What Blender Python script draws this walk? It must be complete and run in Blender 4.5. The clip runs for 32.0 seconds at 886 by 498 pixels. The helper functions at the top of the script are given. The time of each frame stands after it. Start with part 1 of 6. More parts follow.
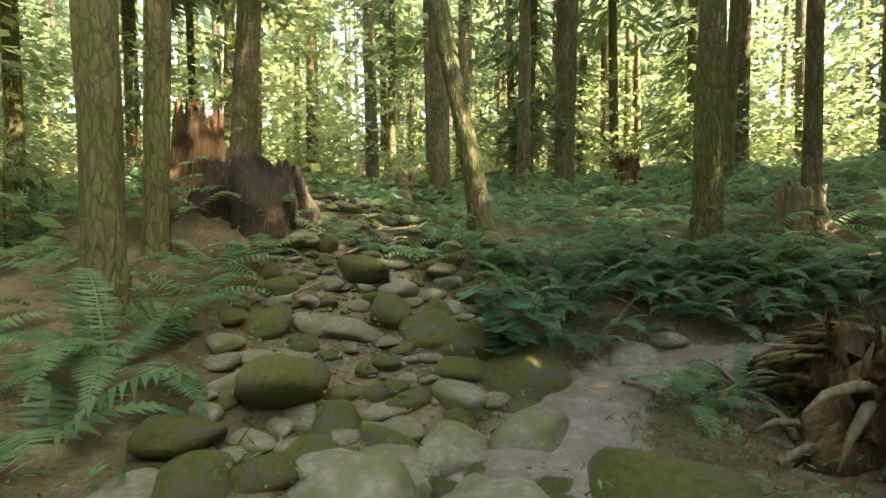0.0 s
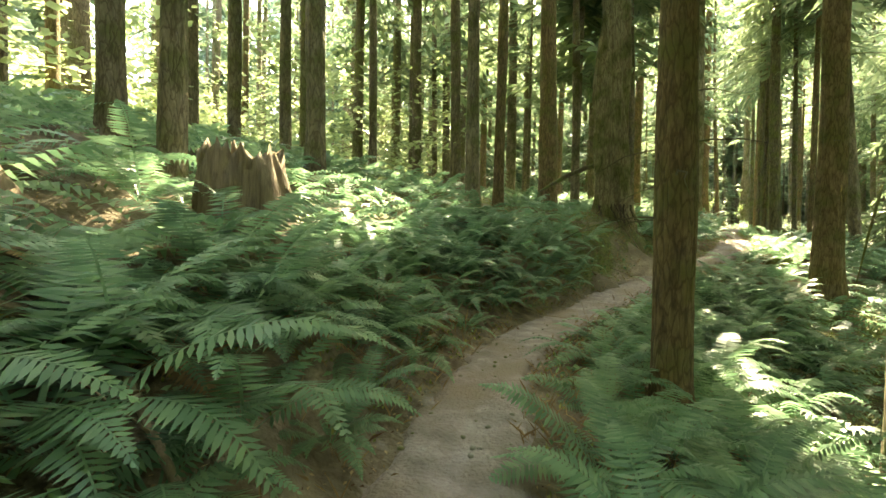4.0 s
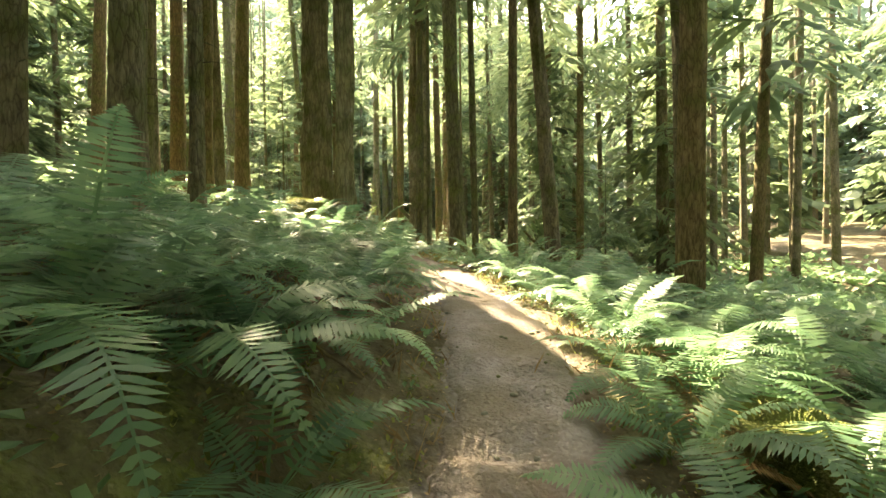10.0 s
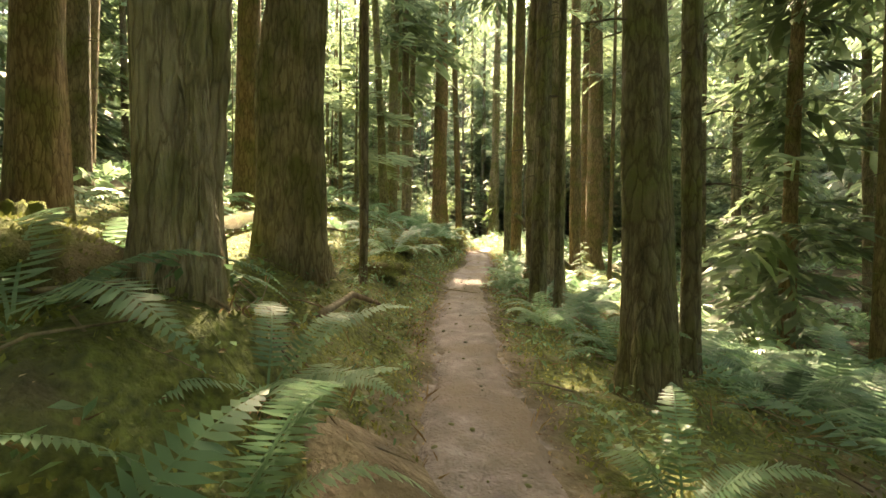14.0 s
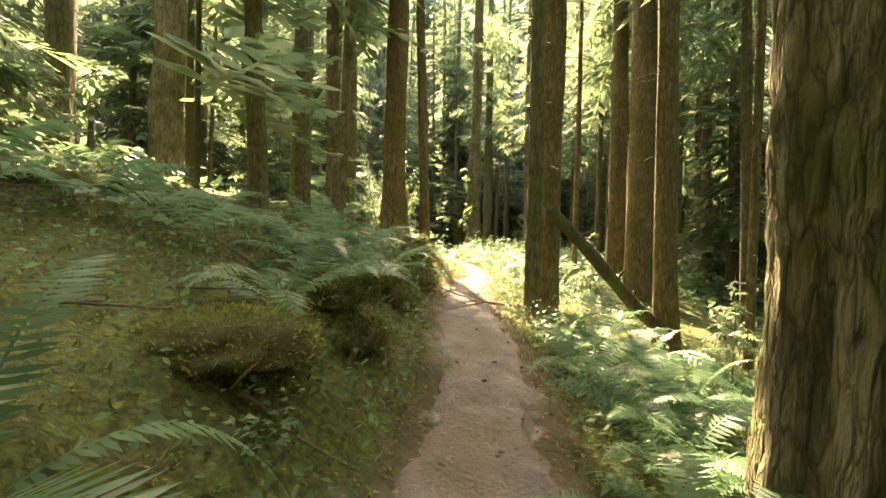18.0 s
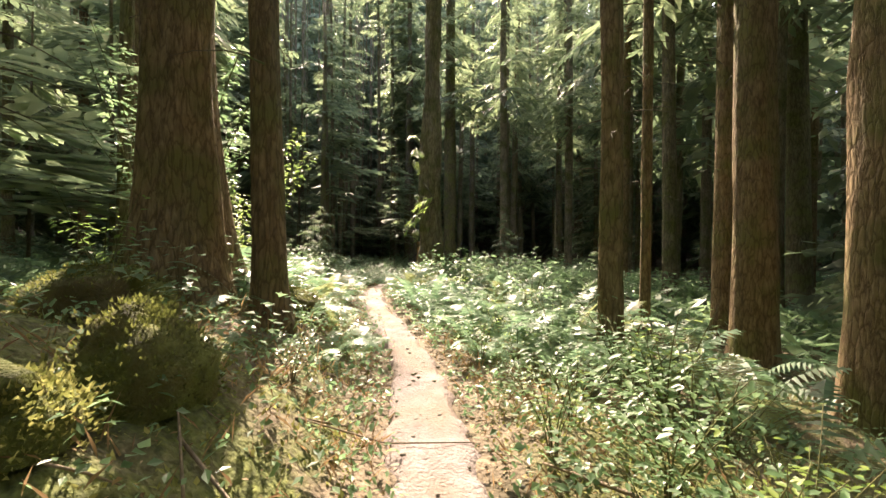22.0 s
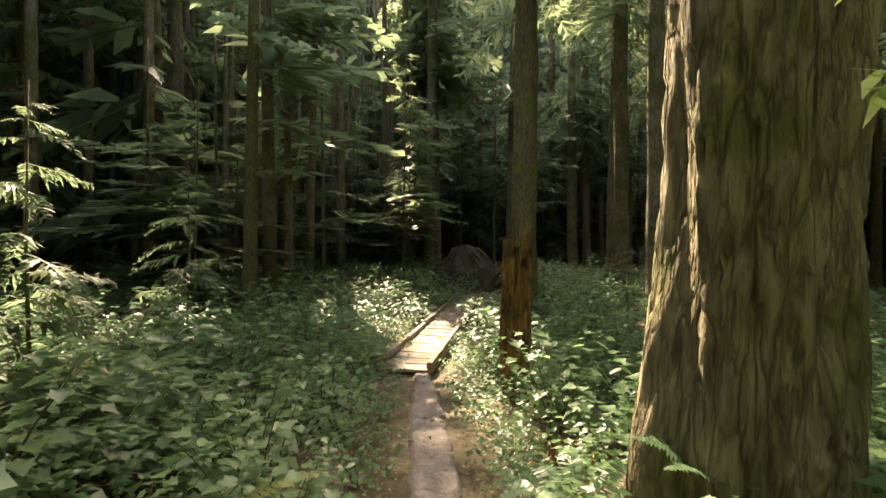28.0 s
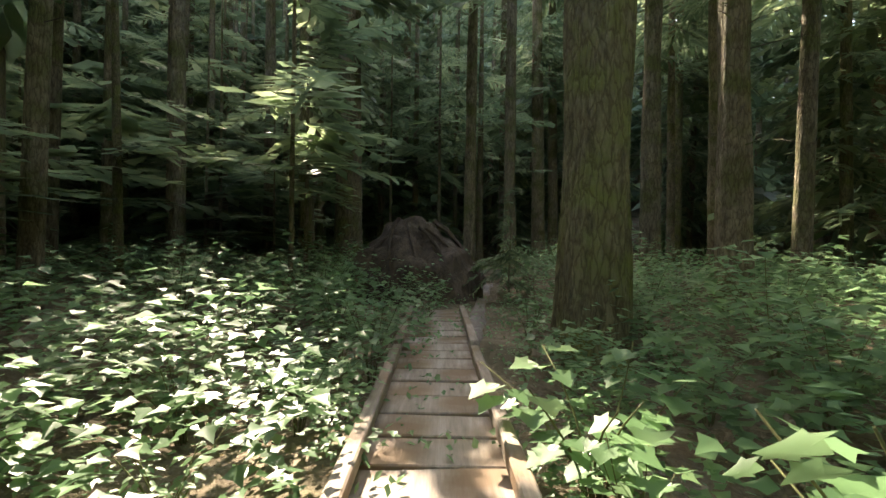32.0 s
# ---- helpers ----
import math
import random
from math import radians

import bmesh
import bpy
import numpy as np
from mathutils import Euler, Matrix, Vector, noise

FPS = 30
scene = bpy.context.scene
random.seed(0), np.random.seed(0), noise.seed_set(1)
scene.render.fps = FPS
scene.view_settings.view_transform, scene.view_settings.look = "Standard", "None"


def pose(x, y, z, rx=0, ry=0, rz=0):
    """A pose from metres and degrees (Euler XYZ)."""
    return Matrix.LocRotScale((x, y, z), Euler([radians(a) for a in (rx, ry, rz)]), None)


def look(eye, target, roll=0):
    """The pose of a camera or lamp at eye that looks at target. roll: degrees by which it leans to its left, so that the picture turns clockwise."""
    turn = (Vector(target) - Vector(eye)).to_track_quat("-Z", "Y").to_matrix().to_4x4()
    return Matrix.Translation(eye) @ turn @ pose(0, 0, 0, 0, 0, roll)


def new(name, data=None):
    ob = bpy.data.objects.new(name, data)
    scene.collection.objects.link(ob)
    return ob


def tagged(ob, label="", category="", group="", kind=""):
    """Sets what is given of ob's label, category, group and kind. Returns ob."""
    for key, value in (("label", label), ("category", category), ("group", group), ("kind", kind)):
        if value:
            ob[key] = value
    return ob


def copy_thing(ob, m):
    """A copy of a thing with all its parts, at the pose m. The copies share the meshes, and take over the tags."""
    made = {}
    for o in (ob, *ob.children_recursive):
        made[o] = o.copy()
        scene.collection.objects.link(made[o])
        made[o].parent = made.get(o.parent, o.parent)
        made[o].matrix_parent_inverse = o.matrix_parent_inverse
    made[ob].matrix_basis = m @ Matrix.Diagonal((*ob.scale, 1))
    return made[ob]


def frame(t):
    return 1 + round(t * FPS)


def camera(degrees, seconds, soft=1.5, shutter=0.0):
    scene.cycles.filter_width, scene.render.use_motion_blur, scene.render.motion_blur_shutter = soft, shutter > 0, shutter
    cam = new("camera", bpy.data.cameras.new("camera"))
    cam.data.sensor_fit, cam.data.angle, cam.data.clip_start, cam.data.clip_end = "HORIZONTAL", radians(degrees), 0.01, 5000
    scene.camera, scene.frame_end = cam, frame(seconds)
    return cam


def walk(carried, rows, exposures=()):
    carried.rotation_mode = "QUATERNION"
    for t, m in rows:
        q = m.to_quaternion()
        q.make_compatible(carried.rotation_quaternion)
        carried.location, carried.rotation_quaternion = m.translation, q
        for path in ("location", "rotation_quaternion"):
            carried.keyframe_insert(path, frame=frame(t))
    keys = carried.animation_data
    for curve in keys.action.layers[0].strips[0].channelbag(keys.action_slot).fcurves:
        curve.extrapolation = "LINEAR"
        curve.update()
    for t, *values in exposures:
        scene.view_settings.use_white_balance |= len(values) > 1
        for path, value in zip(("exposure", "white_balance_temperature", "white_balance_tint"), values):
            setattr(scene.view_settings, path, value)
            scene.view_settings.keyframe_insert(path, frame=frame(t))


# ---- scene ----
import collections

cam = camera(88.0, 32.0, soft=1.5)
PATH = [
    (0.0, pose(0.00, 0.00, 1.33, 88.53, -0.09, 0.00)),
    (0.5, pose(0.16, 0.76, 1.07, 88.40, -0.17, -0.43)),
    (1.0, pose(0.31, 1.82, 0.91, 88.27, -0.40, -12.43)),
    (1.5, pose(0.49, 2.82, 0.90, 88.48, -0.45, -25.32)),
    (2.0, pose(1.00, 3.72, 0.91, 88.74, -0.48, -36.35)),
    (2.5, pose(1.47, 4.52, 0.90, 88.61, -0.80, -50.68)),
    (3.0, pose(2.17, 5.22, 0.93, 88.78, -0.85, -64.99)),
    (3.5, pose(2.99, 5.60, 1.05, 89.02, -0.76, -76.65)),
    (4.0, pose(3.90, 5.74, 1.19, 88.77, -0.79, -93.84)),
    (4.5, pose(4.94, 5.67, 1.34, 88.67, -0.91, -105.16)),
    (5.0, pose(5.99, 5.54, 1.35, 88.68, -0.82, -111.86)),
    (5.5, pose(7.03, 5.32, 1.28, 88.73, -0.61, -115.84)),
    (6.0, pose(8.03, 4.99, 1.21, 88.78, -0.34, -119.02)),
    (6.5, pose(8.97, 4.57, 1.18, 88.83, -0.07, -123.30)),
    (7.0, pose(9.77, 4.06, 1.23, 88.94, 0.00, -130.58)),
    (7.5, pose(10.54, 3.45, 1.28, 89.00, 0.05, -136.09)),
    (8.0, pose(11.37, 2.75, 1.30, 88.68, 0.36, -137.83)),
    (8.5, pose(12.22, 1.99, 1.35, 88.59, 0.56, -138.32)),
    (9.0, pose(12.98, 1.20, 1.50, 88.71, 0.54, -138.87)),
    (9.5, pose(13.62, 0.44, 1.64, 88.86, 0.52, -139.67)),
    (10.0, pose(14.26, -0.40, 1.72, 89.16, 0.44, -137.15)),
    (10.5, pose(14.84, -1.21, 1.82, 89.26, 0.18, -133.42)),
    (11.0, pose(15.35, -2.09, 1.98, 89.25, 0.05, -131.53)),
    (11.5, pose(15.92, -2.83, 2.18, 89.21, -0.08, -128.38)),
    (12.0, pose(16.55, -3.48, 2.35, 89.10, -0.38, -124.96)),
    (12.5, pose(17.26, -4.05, 2.49, 89.23, -0.67, -123.62)),
    (13.0, pose(18.03, -4.62, 2.54, 89.19, -0.92, -122.59)),
    (13.5, pose(18.77, -5.26, 2.56, 89.20, -0.96, -121.58)),
    (14.0, pose(19.69, -5.92, 2.52, 88.96, -0.88, -121.20)),
    (14.5, pose(20.53, -6.63, 2.53, 88.97, -0.80, -122.11)),
    (15.0, pose(21.42, -7.26, 2.55, 89.02, -0.79, -122.85)),
    (15.5, pose(22.35, -7.84, 2.58, 89.07, -0.88, -123.44)),
    (16.0, pose(23.30, -8.41, 2.62, 89.12, -1.06, -123.89)),
    (16.5, pose(24.24, -8.99, 2.68, 89.18, -1.28, -124.21)),
    (17.0, pose(25.17, -9.63, 2.76, 89.26, -1.40, -124.40)),
    (17.5, pose(26.08, -10.22, 2.85, 89.27, -1.55, -124.69)),
    (18.0, pose(27.07, -10.87, 2.92, 89.28, -1.29, -124.99)),
    (18.5, pose(27.97, -11.58, 3.00, 89.30, -0.90, -125.02)),
    (19.0, pose(28.80, -12.36, 3.10, 89.36, -0.48, -125.06)),
    (19.5, pose(29.72, -13.14, 3.22, 89.39, -0.46, -125.41)),
    (20.0, pose(30.77, -13.86, 3.30, 89.32, -0.80, -126.20)),
    (20.5, pose(31.84, -14.59, 3.36, 89.32, -1.08, -127.03)),
    (21.0, pose(32.88, -15.37, 3.43, 89.53, -1.05, -129.80)),
    (21.5, pose(33.81, -16.17, 3.47, 89.84, -0.69, -133.87)),
    (22.0, pose(34.60, -17.00, 3.40, 89.81, -0.50, -130.06)),
    (22.5, pose(35.48, -17.79, 3.34, 89.39, -0.48, -127.67)),
    (23.0, pose(36.46, -18.54, 3.33, 88.93, -0.74, -124.69)),
    (23.5, pose(37.40, -19.19, 3.37, 88.71, -0.99, -120.65)),
    (24.0, pose(38.35, -19.80, 3.42, 88.74, -1.09, -119.11)),
    (24.5, pose(39.31, -20.30, 3.48, 88.81, -1.18, -118.84)),
    (25.0, pose(40.28, -20.74, 3.53, 88.78, -1.36, -119.45)),
    (25.5, pose(41.26, -21.20, 3.53, 88.74, -1.36, -121.16)),
    (26.0, pose(42.24, -21.70, 3.57, 88.81, -1.14, -122.84)),
    (26.5, pose(43.19, -22.26, 3.61, 88.91, -0.89, -124.49)),
    (27.0, pose(44.11, -22.86, 3.64, 89.01, -0.71, -126.09)),
    (27.5, pose(45.02, -23.52, 3.63, 89.08, -0.61, -127.65)),
    (28.0, pose(45.92, -24.24, 3.58, 89.12, -0.61, -129.15)),
    (28.5, pose(46.78, -24.97, 3.50, 89.31, -0.56, -130.09)),
    (29.0, pose(47.60, -25.63, 3.39, 89.46, -0.58, -130.12)),
    (29.5, pose(48.44, -26.23, 3.28, 89.68, -0.65, -130.03)),
    (30.0, pose(49.28, -26.81, 3.12, 89.75, -0.69, -129.99)),
    (30.5, pose(50.12, -27.45, 2.94, 89.65, -0.71, -130.15)),
    (31.0, pose(51.01, -28.04, 2.78, 89.55, -0.82, -130.75)),
    (31.5, pose(51.89, -28.68, 2.75, 89.57, -0.93, -135.80)),
    (32.0, pose(52.73, -29.47, 2.82, 89.69, -0.81, -139.55)),
]
EXPOSURES = [(0.0, 3.5, 9000, 1), (2.0, 3.95, 9300, -2), (4.0, 4.25, 9500, -2), (8.0, 4.45, 10400, 2), (10.0, 4.05, 9800, 5), (11.0, 3.9, 9400, 8), (14.0, 3.7, 10000, 10), (18.0, 3.5, 10600, 10), (20.0, 2.9, 8500, 12), (22.0, 2.6, 8000, 20), (25.0, 2.15, 9200, 21), (28.0, 2.85, 9200, 14), (30.0, 3.3, 8200, 16), (32.0, 3.25, 7800, 12)]
walk(cam, PATH, EXPOSURES)

# ---- sky and sun ----
SUN_YAW, SUN_UP = -115.0, 46.0
SUN_WAY = Vector((math.sin(radians(-SUN_YAW)) * math.cos(radians(SUN_UP)), math.cos(radians(-SUN_YAW)) * math.cos(radians(SUN_UP)), math.sin(radians(SUN_UP))))
world = bpy.data.worlds.new("sky")
scene.world = world
world.use_nodes = True
sky = world.node_tree.nodes.new("ShaderNodeTexSky")
sky.sky_type, sky.sun_disc = "NISHITA", False
sky.sun_elevation, sky.sun_rotation = radians(SUN_UP), radians(-SUN_YAW)
sky.air_density, sky.dust_density = 1.0, 2.5
world.node_tree.links.new(sky.outputs[0], world.node_tree.nodes["Background"].inputs[0])
world.node_tree.nodes["Background"].inputs[1].default_value = 0.15
sun = new("sun", bpy.data.lights.new("sun", "SUN"))
sun.data.energy, sun.data.angle, sun.data.color = 3.1, radians(0.6), (1.0, 0.94, 0.85)
sun.matrix_world = look(SUN_WAY * 60, (0, 0, 0))


# ---- materials ----
def nodes_of(name):
    m = bpy.data.materials.new(name)
    m.use_nodes = True
    return m, m.node_tree.nodes, m.node_tree.links


def ramp_node(nt, stops):
    r = nt.new("ShaderNodeValToRGB")
    el = r.color_ramp.elements
    while len(el) < len(stops):
        el.new(0.5)
    for e, (p, c) in zip(el, stops):
        e.position, e.color = p, (*c, 1)
    return r


def surface(name, stops, scale=(4, 4, 4), rough=0.85, bump=0.4, bump_scale=30.0, stain=None, stain_scale=0.8, detail=8.0, depth=0.02, island=0.0, world_space=False, voronoi=0.0, upmoss=None, spec=0.3, dirt=None):
    """A rough natural surface: colours over noise, broad stains, fine relief."""
    m, nt, ln = nodes_of(name)
    bsdf = nt["Principled BSDF"]
    bsdf.inputs["Roughness"].default_value = rough
    bsdf.inputs["Specular IOR Level"].default_value = spec
    if world_space:
        co = nt.new("ShaderNodeNewGeometry").outputs["Position"]
    else:
        co = nt.new("ShaderNodeTexCoord").outputs["Object"]
    mp = nt.new("ShaderNodeMapping")
    mp.inputs["Scale"].default_value = scale
    ln.new(co, mp.inputs[0])
    noi = nt.new("ShaderNodeTexNoise")
    noi.inputs["Scale"].default_value, noi.inputs["Detail"].default_value, noi.inputs["Roughness"].default_value = 1.0, detail, 0.65
    ln.new(mp.outputs[0], noi.inputs["Vector"])
    fac = noi.outputs["Fac"]
    info = nt.new("ShaderNodeObjectInfo")
    add = nt.new("ShaderNodeMath")
    add.operation = "MULTIPLY_ADD"
    ln.new(info.outputs["Random"], add.inputs[0])
    add.inputs[1].default_value = 0.12
    ln.new(fac, add.inputs[2])
    sub = nt.new("ShaderNodeMath")
    sub.operation = "SUBTRACT"
    ln.new(add.outputs[0], sub.inputs[0])
    sub.inputs[1].default_value = 0.06
    fac = sub.outputs[0]
    if island:
        geo = nt.new("ShaderNodeNewGeometry")
        mul = nt.new("ShaderNodeMath")
        mul.operation = "MULTIPLY_ADD"
        ln.new(geo.outputs["Random Per Island"], mul.inputs[0])
        mul.inputs[1].default_value = island
        ln.new(fac, mul.inputs[2])
        s2 = nt.new("ShaderNodeMath")
        s2.operation = "SUBTRACT"
        ln.new(mul.outputs[0], s2.inputs[0])
        s2.inputs[1].default_value = island / 2
        fac = s2.outputs[0]
    rp = ramp_node(nt, stops)
    ln.new(fac, rp.inputs[0])
    col = rp.outputs[0]
    if stain:
        n2 = nt.new("ShaderNodeTexNoise")
        n2.inputs["Scale"].default_value, n2.inputs["Detail"].default_value = stain_scale, 5.0
        ln.new(co, n2.inputs["Vector"])
        r2 = ramp_node(nt, [(0.45, (0, 0, 0)), (0.62, (1, 1, 1))])
        ln.new(n2.outputs["Fac"], r2.inputs[0])
        mx = nt.new("ShaderNodeMixRGB")
        ln.new(r2.outputs[0], mx.inputs[0])
        ln.new(col, mx.inputs[1])
        mx.inputs[2].default_value = (*stain, 1)
        col = mx.outputs[0]
    if upmoss:
        at = nt.new("ShaderNodeAttribute")
        at.attribute_name = "moss"
        n3 = nt.new("ShaderNodeTexNoise")
        n3.inputs["Scale"].default_value, n3.inputs["Detail"].default_value = 2.2, 8.0
        ln.new(co, n3.inputs["Vector"])
        a3 = nt.new("ShaderNodeMath")
        a3.operation = "ADD"
        ln.new(at.outputs["Fac"], a3.inputs[0])
        ln.new(n3.outputs["Fac"], a3.inputs[1])
        r3 = ramp_node(nt, [(0.72, (0, 0, 0)), (0.95, (1, 1, 1))])
        ln.new(a3.outputs[0], r3.inputs[0])
        n4 = nt.new("ShaderNodeTexNoise")
        n4.inputs["Scale"].default_value, n4.inputs["Detail"].default_value = 25.0, 6.0
        ln.new(co, n4.inputs["Vector"])
        r4 = ramp_node(nt, [(0.3, upmoss[0]), (0.7, upmoss[1])])
        ln.new(n4.outputs["Fac"], r4.inputs[0])
        mx = nt.new("ShaderNodeMixRGB")
        ln.new(r3.outputs[0], mx.inputs[0])
        ln.new(col, mx.inputs[1])
        ln.new(r4.outputs[0], mx.inputs[2])
        col = mx.outputs[0]
    if dirt:
        at = nt.new("ShaderNodeAttribute")
        at.attribute_name = "dirt"
        n5 = nt.new("ShaderNodeTexNoise")
        n5.inputs["Scale"].default_value, n5.inputs["Detail"].default_value = 6.0, 9.0
        ln.new(co, n5.inputs["Vector"])
        a5 = nt.new("ShaderNodeMath")
        a5.operation = "ADD"
        ln.new(at.outputs["Fac"], a5.inputs[0])
        ln.new(n5.outputs["Fac"], a5.inputs[1])
        r5 = ramp_node(nt, [(0.85, (0, 0, 0)), (1.15, (1, 1, 1))])
        ln.new(a5.outputs[0], r5.inputs[0])
        mx = nt.new("ShaderNodeMixRGB")
        ln.new(r5.outputs[0], mx.inputs[0])
        ln.new(col, mx.inputs[1])
        r6 = ramp_node(nt, dirt)
        ln.new(noi.outputs["Fac"], r6.inputs[0])
        ln.new(r6.outputs[0], mx.inputs[2])
        col = mx.outputs[0]
    cracks = None
    if voronoi:
        cracks = nt.new("ShaderNodeMixRGB")
        cracks.blend_type = "MULTIPLY"
        cracks.inputs[0].default_value = 0.6
        ln.new(col, cracks.inputs[1])
        col = cracks.outputs[0]
    ln.new(col, bsdf.inputs["Base Color"])
    bt = nt.new("ShaderNodeTexNoise")
    bt.inputs["Scale"].default_value, bt.inputs["Detail"].default_value = bump_scale, 6.0
    ln.new(mp.outputs[0] if not world_space else co, bt.inputs["Vector"])
    hgt = bt.outputs["Fac"]
    if voronoi:
        vo = nt.new("ShaderNodeTexVoronoi")
        vo.feature = "DISTANCE_TO_EDGE"
        vo.inputs["Scale"].default_value = voronoi
        wn = nt.new("ShaderNodeTexNoise")
        wn.inputs["Scale"].default_value, wn.inputs["Detail"].default_value = 1.6, 5.0
        ln.new(mp.outputs[0], wn.inputs["Vector"])
        wm = nt.new("ShaderNodeMixRGB")
        wm.blend_type = "ADD"
        wm.inputs[0].default_value = 1.5
        ln.new(mp.outputs[0], wm.inputs[1])
        ln.new(wn.outputs["Color"], wm.inputs[2])
        ln.new(wm.outputs[0], vo.inputs["Vector"])
        cl = ramp_node(nt, [(0.0, (0, 0, 0)), (0.25, (1, 1, 1))])
        ln.new(vo.outputs["Distance"], cl.inputs[0])
        ck = ramp_node(nt, [(0.0, (0.3, 0.25, 0.2)), (0.13, (1, 1, 1))])
        ln.new(vo.outputs["Distance"], ck.inputs[0])
        ln.new(ck.outputs[0], cracks.inputs[2])
        ad = nt.new("ShaderNodeMath")
        ad.operation = "MULTIPLY_ADD"
        ln.new(cl.outputs[0], ad.inputs[0])
        ad.inputs[1].default_value = 0.55
        ln.new(hgt, ad.inputs[2])
        hgt = ad.outputs[0]
    bp = nt.new("ShaderNodeBump")
    bp.inputs["Strength"].default_value, bp.inputs["Distance"].default_value = bump, depth
    ln.new(hgt, bp.inputs["Height"])
    ln.new(bp.outputs[0], bsdf.inputs["Normal"])
    return m


def leafy(name, stops, rough=0.5, through_light=0.45, spec=0.4, vein=40.0, tone=0.5):
    """Thin leaves that let light through; each leaf has its own tone."""
    m, nt, ln = nodes_of(name)
    bsdf = nt["Principled BSDF"]
    bsdf.inputs["Roughness"].default_value = rough
    bsdf.inputs["Specular IOR Level"].default_value = spec
    geo = nt.new("ShaderNodeNewGeometry")
    info = nt.new("ShaderNodeObjectInfo")
    noi = nt.new("ShaderNodeTexNoise")
    noi.inputs["Scale"].default_value, noi.inputs["Detail"].default_value = 1.3, 4.0
    ln.new(geo.outputs["Position"], noi.inputs["Vector"])
    a = nt.new("ShaderNodeMath")
    a.operation = "MULTIPLY_ADD"
    ln.new(geo.outputs["Random Per Island"], a.inputs[0])
    a.inputs[1].default_value = tone
    ln.new(noi.outputs["Fac"], a.inputs[2])
    b = nt.new("ShaderNodeMath")
    b.operation = "MULTIPLY_ADD"
    ln.new(info.outputs["Random"], b.inputs[0])
    b.inputs[1].default_value = 0.3
    ln.new(a.outputs[0], b.inputs[2])
    c = nt.new("ShaderNodeMath")
    c.operation = "SUBTRACT"
    ln.new(b.outputs[0], c.inputs[0])
    c.inputs[1].default_value = tone / 2 + 0.15
    rp = ramp_node(nt, stops)
    ln.new(c.outputs[0], rp.inputs[0])
    ln.new(rp.outputs[0], bsdf.inputs["Base Color"])
    tr = nt.new("ShaderNodeBsdfTranslucent")
    hs = nt.new("ShaderNodeHueSaturation")
    hs.inputs["Saturation"].default_value, hs.inputs["Value"].default_value = 0.88, 2.5
    ln.new(rp.outputs[0], hs.inputs["Color"])
    ln.new(hs.outputs[0], tr.inputs["Color"])
    mx = nt.new("ShaderNodeMixShader")
    mx.inputs[0].default_value = through_light
    ln.new(bsdf.outputs[0], mx.inputs[1])
    ln.new(tr.outputs[0], mx.inputs[2])
    ln.new(mx.outputs[0], nt["Material Output"].inputs[0])
    return m


BARK_GREY = surface("bark_grey_brown", [(0.25, (0.085, 0.07, 0.05)), (0.5, (0.19, 0.155, 0.105)), (0.75, (0.31, 0.26, 0.18))], scale=(13, 13, 3.6), bump=0.9, bump_scale=1.6, depth=0.03, voronoi=1.1, stain=(0.115, 0.12, 0.045), stain_scale=1.5)
BARK_WARM = surface("bark_reddish", [(0.25, (0.085, 0.058, 0.034)), (0.5, (0.20, 0.14, 0.075)), (0.75, (0.33, 0.245, 0.14))], scale=(17, 17, 4.2), bump=0.9, bump_scale=1.5, depth=0.025, voronoi=0.9, stain=(0.14, 0.13, 0.048), stain_scale=1.7)
BARK_PLATE = surface("bark_thick_plates", [(0.25, (0.15, 0.125, 0.085)), (0.5, (0.335, 0.285, 0.18)), (0.78, (0.48, 0.415, 0.28))], scale=(12, 12, 2.4), bump=1.0, bump_scale=3.0, depth=0.055, voronoi=1.1, stain=(0.17, 0.17, 0.07), stain_scale=1.9)
BARK_MOSS = surface("bark_mossy", [(0.25, (0.075, 0.065, 0.038)), (0.5, (0.165, 0.145, 0.082)), (0.75, (0.27, 0.245, 0.14))], scale=(14, 14, 4.0), bump=0.9, bump_scale=1.8, depth=0.03, voronoi=0.9, stain=(0.15, 0.16, 0.055), stain_scale=1.9)
BARK_DARK = surface("bark_dark_twig", [(0.3, (0.06, 0.048, 0.034)), (0.7, (0.17, 0.14, 0.095))], scale=(12, 12, 3), bump=0.6, stain=(0.12, 0.14, 0.05), stain_scale=2.5)
DEADWOOD = surface("grey_dead_wood", [(0.25, (0.10, 0.075, 0.05)), (0.55, (0.22, 0.17, 0.115)), (0.8, (0.38, 0.31, 0.22))], scale=(22, 22, 2.2), bump=0.8, bump_scale=1.4, depth=0.02)
ROTWOOD = surface("rotten_red_wood", [(0.2, (0.045, 0.024, 0.014)), (0.5, (0.155, 0.088, 0.05)), (0.8, (0.33, 0.2, 0.12))], scale=(13, 13, 1.6), bump=1.0, bump_scale=1.6, depth=0.04, stain=(0.045, 0.025, 0.012), stain_scale=3.0)
SNAGWOOD = surface("snag_orange_wood", [(0.2, (0.11, 0.058, 0.02)), (0.5, (0.31, 0.175, 0.062)), (0.8, (0.50, 0.30, 0.12))], scale=(15, 15, 3.8), bump=1.0, bump_scale=1.8, depth=0.04, voronoi=0.6, stain=(0.15, 0.12, 0.045), stain_scale=3.0)
SOILROOT = surface("dark_rooty_soil", [(0.25, (0.03, 0.022, 0.016)), (0.5, (0.07, 0.05, 0.036)), (0.78, (0.13, 0.095, 0.07))], scale=(8, 8, 3), bump=1.0, bump_scale=4.0, depth=0.05)
